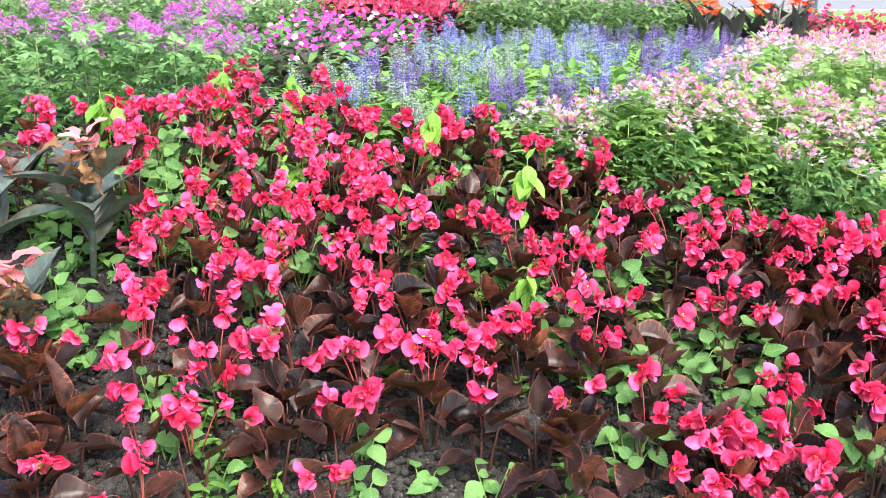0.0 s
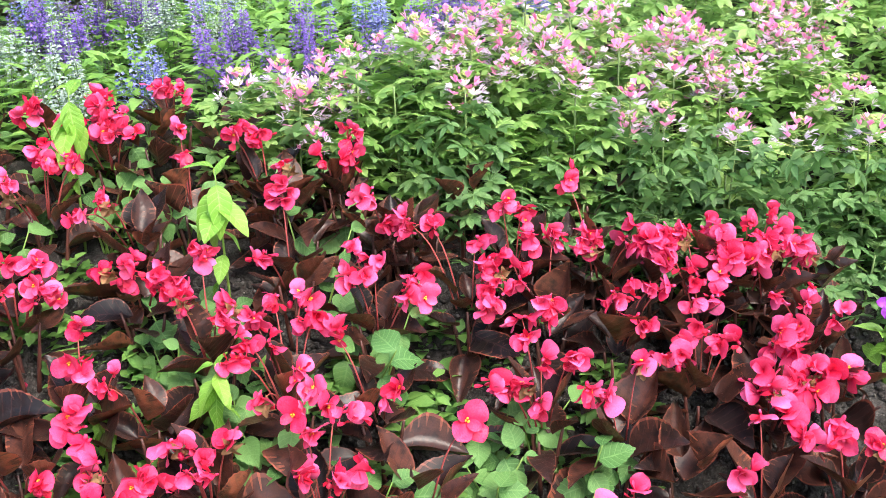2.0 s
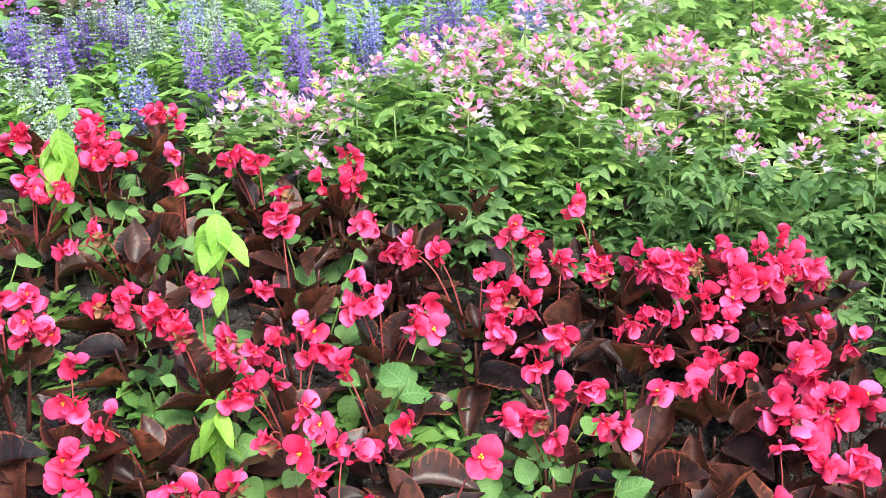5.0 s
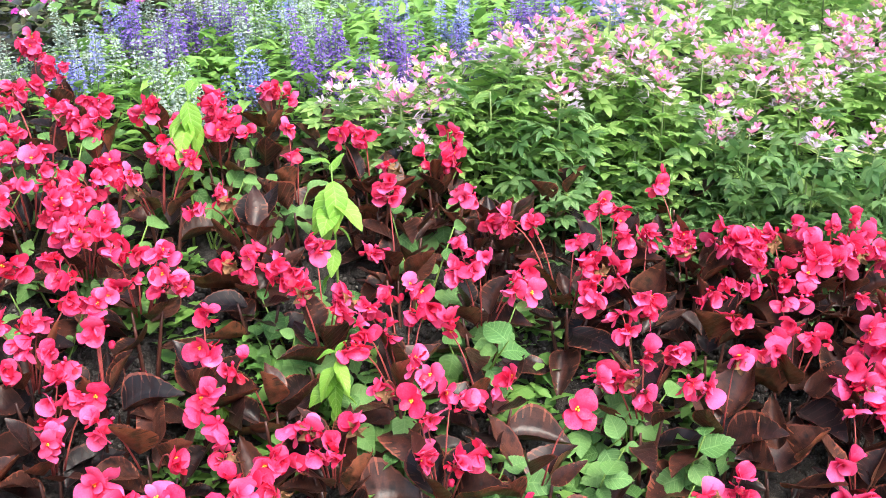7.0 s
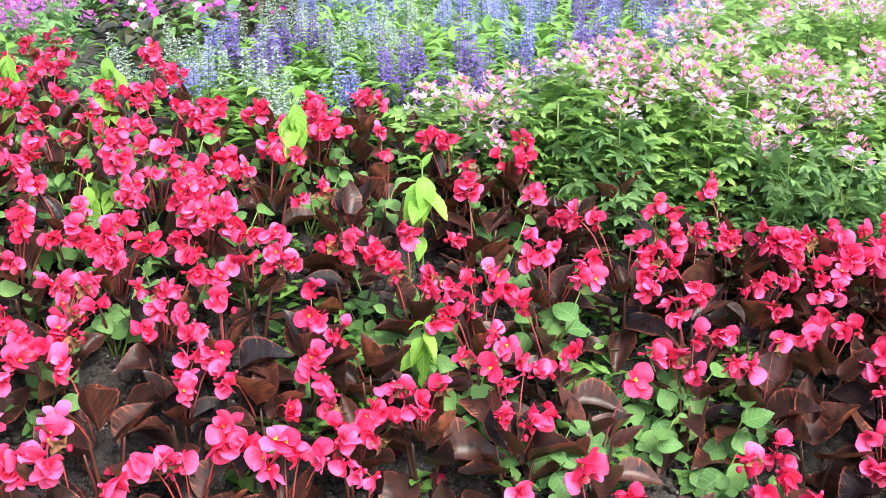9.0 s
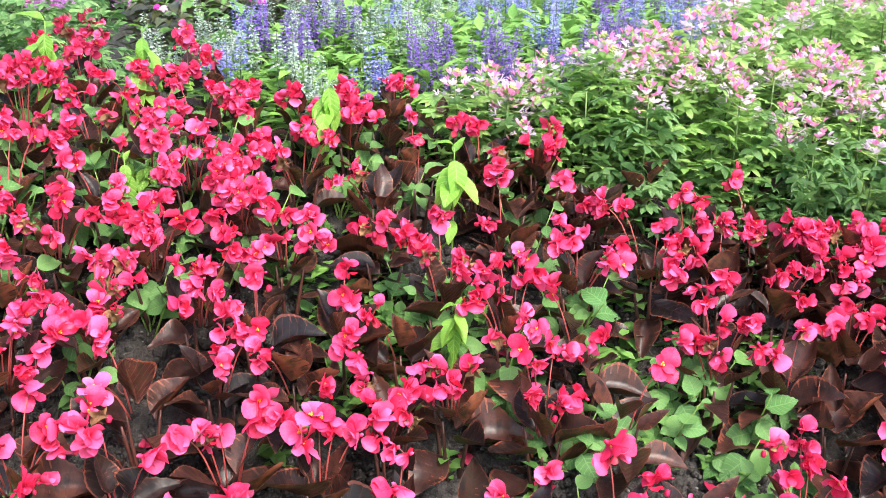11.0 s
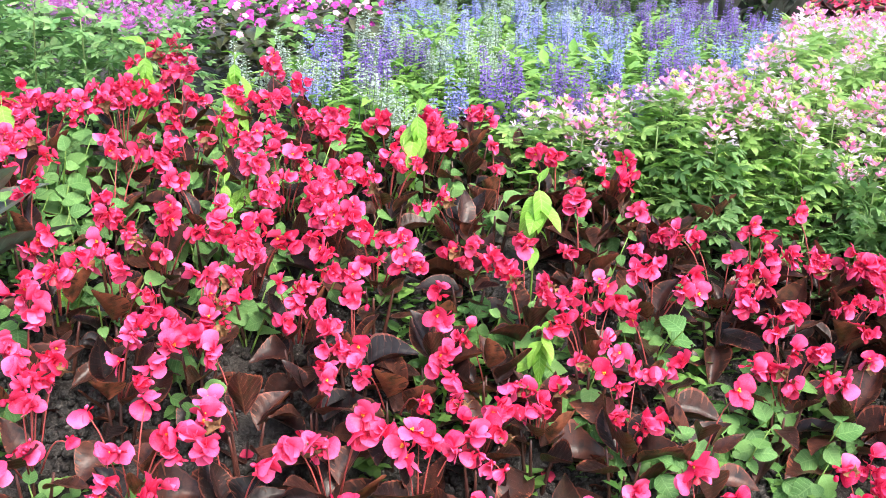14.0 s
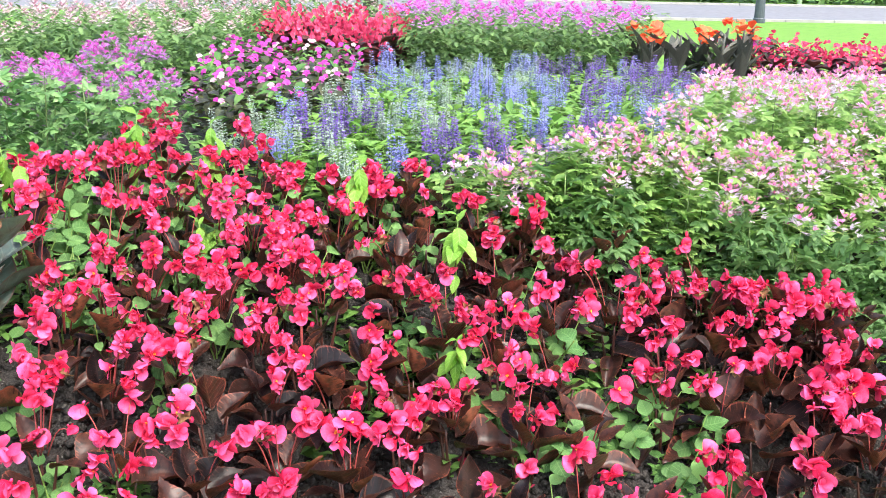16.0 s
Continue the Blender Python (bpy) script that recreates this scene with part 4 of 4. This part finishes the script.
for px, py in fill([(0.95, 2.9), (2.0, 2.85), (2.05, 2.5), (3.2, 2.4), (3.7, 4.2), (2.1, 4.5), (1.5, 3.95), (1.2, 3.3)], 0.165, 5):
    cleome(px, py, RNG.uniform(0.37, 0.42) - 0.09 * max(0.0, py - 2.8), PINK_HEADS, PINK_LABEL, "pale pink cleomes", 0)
for px, py in fill([(0.6, 2.46), (0.9, 2.42), (1.3, 2.4), (2.0, 2.37), (2.0, 2.5), (0.6, 2.54)], 0.105, 6):
    cleome(px, py, RNG.uniform(0.18, 0.27), PINK_HEADS, "young cleome with green palmate leaves, not in bloom", "pale pink cleomes", 6, flowered=False)
for px, py in fill([(0.55, 2.37), (1.2, 2.3), (1.95, 2.26), (1.98, 2.35), (0.6, 2.45)], 0.11, 16):
    cleome(px, py, RNG.uniform(0.13, 0.19), PINK_HEADS, "young cleome with green palmate leaves, not in bloom", "pale pink cleomes", 6, flowered=False)
for px, py in fill([(-2.7, 2.6), (-0.92, 2.62), (-0.84, 2.95), (-1.08, 3.5), (-2.7, 3.5)], 0.14, 8):
    cleome(px, py, RNG.uniform(0.36, 0.47), MAUVE_HEADS, "cleome with mauve spidery flowers over green palmate leaves", "mauve cleomes", 0, crown=0.82, flowered=py > 2.68 or RNG.random() < 0.3)

for px, py in ((0.47, 2.64), (0.57, 2.59), (0.41, 2.51), (0.51, 2.49), (0.63, 2.52), (0.57, 2.45)):
    cleome(px, py, RNG.uniform(0.26, 0.31), PINK_HEADS, "young cleome with green palmate leaves, not in bloom", "pale pink cleomes", 5, flowered=False)


def cleome_drift(name, petals, label, poly, gap, seed, low, high):
    """Cleomes too far off to count: one mesh of leaves and flowers for the drift."""
    r, b = random.Random(seed), Build()
    head = Build()
    for k in range(16):
        a, level = k * 137.5, k / 15
        at = (0.05 * level * math.cos(radians(a)), 0.05 * level * math.sin(radians(a)), 0.04 - 0.07 * level)
        for i in range(3):
            head.add(blade(0.03, 0.013, 2, 1, fold=0.25, droop=0.1, full=0.7, tip=0.6), turn(a - 90 + (i - 1) * 40, 50 - 25 * level, 0, at), 1 if level < 0.35 else 2)
    flower = (np.concatenate(head.v), head.f, np.concatenate(head.uv))
    for x, y in fill(poly, gap, seed):
        z, height = soil(x, y), r.uniform(low, high)
        for k in range(24):
            level = 0.15 + 0.85 * k / 24
            a = radians(k * 137.5)
            out = 0.03 + 0.09 * r.random()
            for i in range(3):
                b.add(blade(0.075, 0.03, 2, 1, fold=0.3, droop=0.3, full=0.45, tip=1.3), turn(k * 137.5 + (i - 1) * 55, r.uniform(-20, 40), 0, (x - out * math.sin(a), y + out * math.cos(a), z + level * height)))
        m = turn(r.uniform(0, 360), r.uniform(-10, 10), 0, (x, y, z + height), r.uniform(0.7, 1.0))
        n = len(b.m)
        b.add(flower, m)
        b.m[n:] = head.m
    tagged(new(name, b.mesh(name, DRIFT_LEAF, *petals)), label, "cleome", kind="stuff")


cleome_drift("pale_cleome_drift", (MUTED_PINK, MUTED_PALE), "distant drift of pale pink cleomes in full leaf", [(-3.8, 4.7), (-1.15, 4.7), (-1.0, 5.3), (-0.75, 6.6), (-4.2, 6.8)], 0.14, 21, 0.34, 0.46)
cleome_drift("shady_cleome_drift", (MUTED_PINK, MUTED_PALE), "distant low drift of pale cleomes round the trees", [(-1.6, 7.2), (0.5, 7.9), (0.5, 9.0), (-2.4, 9.0)], 0.16, 23, 0.42, 0.6)
cleome_drift("mauve_cleome_drift", (CLEOME_MAGENTA, CLEOME_MAUVE), "distant drift of mauve cleomes in full leaf", [(0.1, 5.9), (0.55, 5.35), (1.25, 5.35), (1.7, 6.2), (1.85, 7.6), (-0.1, 7.8)], 0.13, 22, 0.36, 0.46)


# ---- salvias ----
def salvia_spike(seed, petals, length, thin=1.0):
    r, b = random.Random(seed), Build()
    b.add(tube([(0, 0, -0.06), (0.002, 0.001, length * 0.5), (0, 0, length + 0.12)], [0.0016, 0.0014, 0.0008], 4), slot=1)
    whorls = round(length / 0.0115)
    for k in range(whorls):
        s = k / whorls
        z = 0.12 + s * length
        for i in range(8):
            a = i * 45 + k * 33 + r.uniform(-15, 15)
            q = thin * (0.0095 * (1 - 0.65 * s) + 0.0012)
            at = (q * math.cos(radians(a)), q * math.sin(radians(a)), z + r.uniform(-0.003, 0.003))
            b.add(blade(0.013 * (1 - 0.45 * s), 0.0125 * thin * (1 - 0.4 * s), 2, 1, fold=0.5, droop=0.5, full=0.6, tip=0.5), turn(a - 90, r.uniform(5, 50), r.uniform(-30, 30), at))
    return b.mesh("salvia_spike", petals, DARK_SPIKE_STEM)


SPIKES = {
    "blue": [salvia_spike(k, SALVIA_BLUE, 0.08 + 0.015 * k) for k in range(4)],
    "violet": [salvia_spike(k, SALVIA_VIOLET, 0.08 + 0.015 * k, 0.95) for k in range(4)],
    "silver": [salvia_spike(k, SALVIA_SILVER, 0.08 + 0.012 * k, 0.85) for k in range(4)],
    "green": [salvia_spike(k, SALVIA_BLUE, 0.05 + 0.01 * k, 0.8) for k in range(2)],
}
SALVIA_LABELS = {
    "blue": "salvia with lavender-blue flower spikes over bright green leaves",
    "violet": "salvia with deep violet flower spikes over bright green leaves",
    "silver": "salvia with pale silvery flower spikes over green leaves",
    "green": "salvia with bright green leaves, hardly in bloom",
}


def salvia_leaves(seed):
    r, b = random.Random(seed), Build()
    for k in range(60):
        a = radians(k * 137.5)
        out, z = 0.012 + 0.06 * r.random(), 0.02 + 0.165 * (k / 60)
        b.add(blade(0.05, 0.021, 4, 1, fold=0.4, droop=0.4, full=0.4, tip=1.3, seed=k), turn(k * 137.5, r.uniform(5, 65), r.uniform(-20, 20), (-out * math.sin(a), out * math.cos(a), z), r.uniform(0.7, 1.3)))
    return b.mesh("salvia_leaves", SALVIA_LEAF)


SALVIA_LEAVES = [salvia_leaves(k) for k in range(5)]
SALVIA_PATCHES = [("violet", -0.28, 3.03, 0.2), ("violet", 0.2, 2.8, 0.16), ("violet", 0.39, 2.69, 0.16), ("violet", 0.62, 3.1, 0.14), ("violet", 1.0, 4.1, 0.28), ("violet", 1.2, 4.6, 0.32), ("violet", 0.95, 4.75, 0.25), ("silver", -0.25, 3.49, 0.2), ("silver", -0.07, 2.98, 0.18), ("silver", 0.28, 4.73, 0.2), ("silver", 0.52, 4.5, 0.2), ("silver", -0.29, 2.6, 0.13), ("silver", -0.55, 2.95, 0.2), ("silver", 0.1, 3.6, 0.16), ("green", -0.2, 2.74, 0.14), ("green", 0.5, 3.31, 0.15), ("green", 0.06, 2.6, 0.1), ("green", 0.2, 3.25, 0.16), ("green", -0.05, 3.9, 0.2), ("green", 0.8, 3.5, 0.13)]


def salvia(x, y):
    r = random.Random(int(x * 3019 + y * 1187))
    kind, best = "blue", 0.0
    for colour, qx, qy, reach in SALVIA_PATCHES:
        near = 1 - math.hypot(x - qx, (y - qy) * 0.7) / reach + r.uniform(-0.1, 0.1)
        if near > best:
            kind, best = colour, near
    plant = thing("salvia", x, y, soil(x, y), SALVIA_LABELS[kind], "salvia", "mealy salvias")
    child("foliage", r.choice(SALVIA_LEAVES), plant, Matrix.Rotation(r.uniform(0, 6.28), 4, "Z") @ Matrix.Diagonal((1.35, 1.35, r.uniform(0.9, 1.1) + 0.15 * (kind == "green"), 1)))
    for k in range(r.randint(0, 1) if kind == "green" else r.randint(7, 10) if y < 3.3 else r.randint(4, 6)):
        a, q = r.uniform(0, 6.28), 0.065 * math.sqrt(r.random())
        tilt = Euler((r.uniform(-0.13, 0.13), r.uniform(-0.13, 0.13), r.uniform(0, 6))).to_matrix().to_4x4()
        child("flower_spike", r.choice(SPIKES[kind]), plant, Matrix.Translation((q * math.cos(a), q * math.sin(a), r.uniform(0.01, 0.08))) @ tilt @ Matrix.Diagonal((1, 1, r.uniform(0.85, 1.15), 1)))


for px, py in fill([(-0.7, 2.7), (-0.5, 2.55), (-0.36, 2.5), (0.04, 2.56), (0.3, 2.52), (0.62, 2.78), (1.05, 3.25), (1.4, 3.9), (1.6, 4.6), (1.3, 5.15), (0.9, 5.1), (-0.1, 5.1), (-0.25, 4.0), (-0.5, 3.2)], 0.155, 9):
    salvia(px, py)


# ---- impatiens ----
def flat_blossom(material, size, seed):
    b = Build()
    for k in range(5):
        b.add(blade(0.024 * size, 0.021 * size, 5, 2, fold=0.25, droop=0.45, full=0.68, tip=0.45, wave=0.16, seed=seed + k), turn(k * 72, 20 + 6 * (k % 2), (k % 3 - 1) * 14))
    return b.mesh("impatiens_blossom", material)


VIOLETS = [flat_blossom(VIOLET_PETAL, 1.1, k) for k in range(2)]
MAGENTAS = [flat_blossom(MAGENTA_PETAL, 0.85, k) for k in range(2)] * 2 + [flat_blossom(WHITE_PETAL, 0.8, 3)]
GREEN_BLADES = [Build().add(blade(0.075, 0.03, 7, 2, fold=0.3, droop=0.25, full=0.42, tip=1.4, teeth=0.04, seed=k)).mesh("impatiens_leaf", IMPATIENS_LEAF) for k in range(3)]


def impatiens_clump(seed, material):
    r, b = random.Random(seed), Build()
    for k in range(44):
        a = radians(k * 137.5)
        out, z = 0.02 + 0.08 * r.random(), 0.03 + 0.17 * k / 44
        b.add(blade(0.06, 0.03, 4, 1, fold=0.3, droop=0.35, full=0.42, tip=1.0, seed=k), turn(k * 137.5, r.uniform(-10, 40), r.uniform(-20, 20), (-out * math.sin(a), out * math.cos(a), z), r.uniform(0.8, 1.2)))
    return b.mesh("impatiens_leaves", material)


CLUMPS = [impatiens_clump(k, (DARK_IMPATIENS, WEED_JOINED)[k == 2]) for k in range(3)]


def near_impatiens(x, y, flowers):
    r = random.Random(int(x * 700 + y * 900))
    plant = thing("impatiens", x, y, soil(x, y), "impatiens with violet open blossoms and bright green leaves", "impatiens", "violet impatiens")
    b = Build().add(tube(arc((0, 0, -0.01), (0, 0, 0.17), 0, 3), [0.006, 0.005, 0.004, 0.003], 5))
    child("stem", b.mesh("impatiens_stem", GREEN_STEM), plant)
    for k in range(16):
        child("leaf", r.choice(GREEN_BLADES), plant, turn(k * 137.5, r.uniform(0, 45), r.uniform(-20, 20), (r.uniform(-0.03, 0.03), r.uniform(-0.03, 0.03), 0.04 + 0.14 * k / 16), r.uniform(0.8, 1.25)))
    for k in range(flowers):
        a, q = r.uniform(0, 6.28), r.uniform(0.02, 0.09)
        child("blossom", r.choice(VIOLETS), plant, facing((r.gauss(0, 0.3), -0.7, 0.6), r.uniform(0, 72), (q * math.cos(a), q * math.sin(a) - 0.02, r.uniform(0.16, 0.24)), r.uniform(0.9, 1.25)))


for px, py, count in ((1.6, 2.16, 2), (1.71, 2.17, 5), (1.8, 2.27, 4), (1.66, 2.0, 1), (1.76, 1.98, 2), (1.89, 2.1, 4)):
    near_impatiens(px, py, count)
for px, py in fill([(-0.86, 3.6), (-1.05, 5.6), (-0.26, 5.2), (-0.3, 4.0), (-0.42, 3.4), (-0.72, 3.2)], 0.14, 14) + [(2.15, 5.7), (2.3, 5.8), (2.45, 5.75), (1.9, 5.6)]:
    plant = thing("impatiens", px, py, soil(px, py), "impatiens with magenta and whitish blossoms over dark leaves", "impatiens", "magenta impatiens")
    child("foliage", RNG.choice(CLUMPS), plant, Matrix.Rotation(RNG.uniform(0, 6.28), 4, "Z") @ Matrix.Diagonal((1.15, 1.15, 1.45, 1)))
    for k in range(RNG.randint(3, 6)):
        a, q = RNG.uniform(0, 6.28), 0.1 * math.sqrt(RNG.random())
        child("blossom", RNG.choice(MAGENTAS), plant, facing((RNG.gauss(0, 0.3), -0.6, 0.7), RNG.uniform(0, 72), (q * math.cos(a), q * math.sin(a), RNG.uniform(0.24, 0.33)), RNG.uniform(0.6, 0.95)))


# ---- cannas ----
def canna(x, y, height, leaf, petal, label, group, leaves, big, wilted=False):
    r = random.Random(int(x * 331 + y * 127))
    plant = thing("canna", x, y, soil(x, y), label, "canna", group)
    top = Vector((0.02, -0.02, height))
    b = Build().add(tube(arc((0, 0, -0.01), top, 0, 4), [0.011, 0.01, 0.009, 0.008, 0.006], 7))
    child("stem", b.mesh("canna_stem", leaf), plant)
    for k in range(leaves):
        me = Build().add(blade(big, big * (0.45 if leaf is CANNA_LEAF else 0.3), 12, 3, fold=0.45, droop=r.uniform(0.1, 0.5), full=0.45, tip=0.95, wave=0.025, seed=k)).mesh("canna_leaf", leaf)
        level = (0.3 if wilted else 0.04) + 0.45 * k / max(1, leaves - 1)
        child("leaf", me, plant, turn(k * 137.5 + r.uniform(-25, 25), r.uniform(28, 70) if leaf is CANNA_LEAF else r.uniform(52, 84), r.uniform(-25, 25), top * level, r.uniform(0.85, 1.1)))
    if petal:
        for k in range(9 if wilted else 8):
            me = Build().add(blade(0.075, 0.06, 8, 3, fold=0.2, droop=0.3 + 0.15 * (k % 4), full=0.6, tip=0.55, wave=0.09, seed=k)).mesh("canna_petal", petal)
            child("petal", me, plant, turn(k * 105, r.uniform(15, 75), r.uniform(-30, 30), top + Vector((r.uniform(-0.04, 0.04), r.uniform(-0.05, 0.02), r.uniform(-0.03, 0.05))), r.uniform(0.7, 1.1)))
    if wilted:
        for k in range(26):
            me = Build().add(blade(0.055, 0.034, 9, 2, fold=0.8, droop=0.8, full=0.5, tip=0.8, teeth=0.12, wave=0.3, seed=k)).mesh("withered_petal", WITHERED)
            at = top + Vector((r.gauss(0, 0.028), -0.035 + r.gauss(0, 0.02), -r.uniform(-0.01, 0.11)))
            child("withered_petal", me, plant, turn(k * 137.5, r.uniform(-70, 50), r.uniform(-80, 80), at, r.uniform(0.5, 1.1)), "brown withered petal")


canna(-1.19, 1.88, 0.43, CANNA_LEAF, CANNA_PINK, "canna with grey-green leaves, salmon pink bloom and withered petals", "cannas in front", 9, 0.26, True)
canna(-1.3, 1.52, 0.36, CANNA_LEAF, CANNA_PINK, "canna with grey-green leaves and salmon pink bloom", "cannas in front", 7, 0.24, True)
canna(-1.5, 1.9, 0.36, CANNA_LEAF, None, "canna with broad grey-green leaves, not in bloom", "cannas in front", 7, 0.28)
for k, (px, py) in enumerate(fill([(1.4, 5.45), (2.1, 5.5), (2.25, 5.85), (1.5, 5.8)], 0.13, 31)):
    canna(px, py, RNG.uniform(0.3, 0.4), CANNA_DARK, CANNA_ORANGE if k % 3 else None, "canna with blackish bronze leaves" + (" and orange-red bloom" if k % 3 else ", not in bloom"), "dark cannas", 7, 0.27)


# ---- begonias behind ----
def far_begonia_shapes(seed):
    r, leaves, flowers = random.Random(seed), Build(), Build()
    for k in range(20):
        leaves.add(blade(0.13, 0.1, 4, 1, fold=0.4, droop=0.3, full=0.38, tip=1.0, seed=k), turn(k * 137.5, 5 + 1.5 * k + r.uniform(-10, 10), 0, (0, 0, 0.03 + 0.006 * k), r.uniform(0.7, 1.0)))
    for k in range(34):
        a, q = r.uniform(0, 6.28), 0.14 * math.sqrt(r.random())
        n = Vector((r.gauss(0, 0.5), -0.6 + r.gauss(0, 0.4), 0.6))
        m = facing(n, r.uniform(0, 360), (q * math.cos(a), q * math.sin(a), 0.25 + r.uniform(-0.06, 0.05) - q * 0.5))
        for i in range(3):
            flowers.add(blade(0.0175, 0.019, 3, 1, fold=0.25, droop=0.2, full=0.55, tip=0.5, seed=k + i), m @ turn(i * 120, 30))
    return leaves.mesh("far_begonia_leaves", BRONZE_JOINED), flowers.mesh("far_begonia_blossoms", PETAL_JOINED)


FAR_BEGONIAS = [far_begonia_shapes(k) for k in range(3)]
for px, py in fill([(-0.74, 5.8), (-0.25, 5.5), (-0.02, 6.2), (0.05, 7.0), (-0.92, 7.0)], 0.2, 41) + fill([(2.05, 5.9), (2.4, 5.6), (4.6, 5.2), (5.4, 5.4), (3.4, 6.0), (2.2, 6.3)], 0.2, 42):
    leaves, flowers = RNG.choice(FAR_BEGONIAS)
    plant = thing("begonia", px, py, soil(px, py), "begonia mound covered in coral red blossoms on dark leaves", "begonia", "coral begonias behind")
    m = Matrix.Rotation(RNG.uniform(0, 6.28), 4, "Z") @ Matrix.Diagonal((1.15, 1.15, RNG.uniform(1.4, 1.7) if px < 1 else 1.15, 1))
    child("foliage", leaves, plant, m)
    child("blossoms", flowers, plant, m)


# ---- beyond the bed ----
def lamp_post(x, y):
    z = soil(x, y)
    post = thing("lamp_post", x, y, z, "dark blue-grey cast lamp post with a stepped base on the lawn", "lamp post")
    rings = [(0, 0.12), (0.1, 0.12), (0.12, 0.1), (0.5, 0.09), (0.55, 0.105), (0.62, 0.105), (0.66, 0.08), (1.2, 0.07), (1.25, 0.085), (1.3, 0.07)]
    child("base", Build().add(tube([(0, 0, h - 0.02) for h, _ in rings], [q for _, q in rings], 14)).mesh("lamp_base", POST_PAINT, smooth=False), post)
    child("pole", Build().add(tube([(0, 0, 1.2), (0, 0, 3.6)], [0.065, 0.05], 12)).mesh("lamp_pole", POST_PAINT), post)
    child("lantern", Build().add(tube([(0, 0, h) for h in (3.6, 3.65, 4.05, 4.1, 4.3)], [0.08, 0.14, 0.24, 0.28, 0.02], 6)).mesh("lantern", WHITE_PAINT, smooth=False), post)


lamp_post(7.34, 19.9)


def tree(x, y, girth, height, seed):
    r = random.Random(seed)
    z = soil(x, y)
    ob = thing("tree", x, y, z, "park tree with dark rough trunk and green crown", "tree", "park trees")
    b = Build()
    b.add(tube([(0, 0, -0.1), (0, 0, 0.15), (0.02, 0, 1.0), (0.05, 0.02, height * 0.45), (0.1, 0, height * 0.8)], [girth * 0.75, girth * 0.55, girth * 0.48, girth * 0.36, girth * 0.12], 10))
    tips = []
    for k in range(9):
        a = k * 2.4
        end = Vector((math.cos(a) * height * 0.26, math.sin(a) * height * 0.26, height * r.uniform(0.55, 0.95)))
        b.add(tube(arc((0.05, 0.02, height * (0.36 + 0.035 * k)), end, 0.2, 4), [girth * 0.2, girth * 0.16, girth * 0.12, girth * 0.08, girth * 0.04], 6))
        tips.append(end)
    child("trunk", b.mesh("tree_trunk", BARK), ob)
    b = Build()
    for k in range(2200):
        c = r.choice(tips) + Vector((r.gauss(0, 0.5), r.gauss(0, 0.5), r.gauss(0, 0.4)))
        b.add(blade(0.16, 0.09, 2, 1, fold=0.3, droop=0.2, full=0.45, tip=1.2), turn(r.uniform(0, 360), r.uniform(-50, 50), 0, c))
    child("crown", b.mesh("tree_crown", HEDGE), ob)


tree(-1.25, 12.0, 0.24, 5.0, 1)
tree(-0.2, 13.5, 0.2, 4.6, 2)


def hedge():
    r, b = random.Random(3), Build()
    for k in range(9000):
        x, y = r.uniform(-18, 26), r.uniform(27.2, 28.6)
        z = 0.2 + r.random() * (1.3 + 0.15 * math.sin(x * 1.3))
        b.add(blade(0.3, 0.2, 2, 1, fold=0.3, droop=0.2, full=0.45, tip=1.2), turn(r.uniform(0, 360), r.uniform(-40, 60), 0, (x, y, z)))
    tagged(new("hedge", b.mesh("hedge", HEDGE)), "clipped green hedge beyond the road", "hedge", kind="stuff")


hedge()
for px in (5.8, 10.8, 15.8):
    post = thing("bollard", px, 26.7, 0.2, "slim white roadside marker post on the grass", "bollard", "roadside posts")
    child("post", Build().add(tube([(0, 0, -0.05), (0, 0, 0.75), (0, 0, 0.8)], [0.06, 0.055, 0.03], 10)).mesh("bollard", WHITE_PAINT), post)
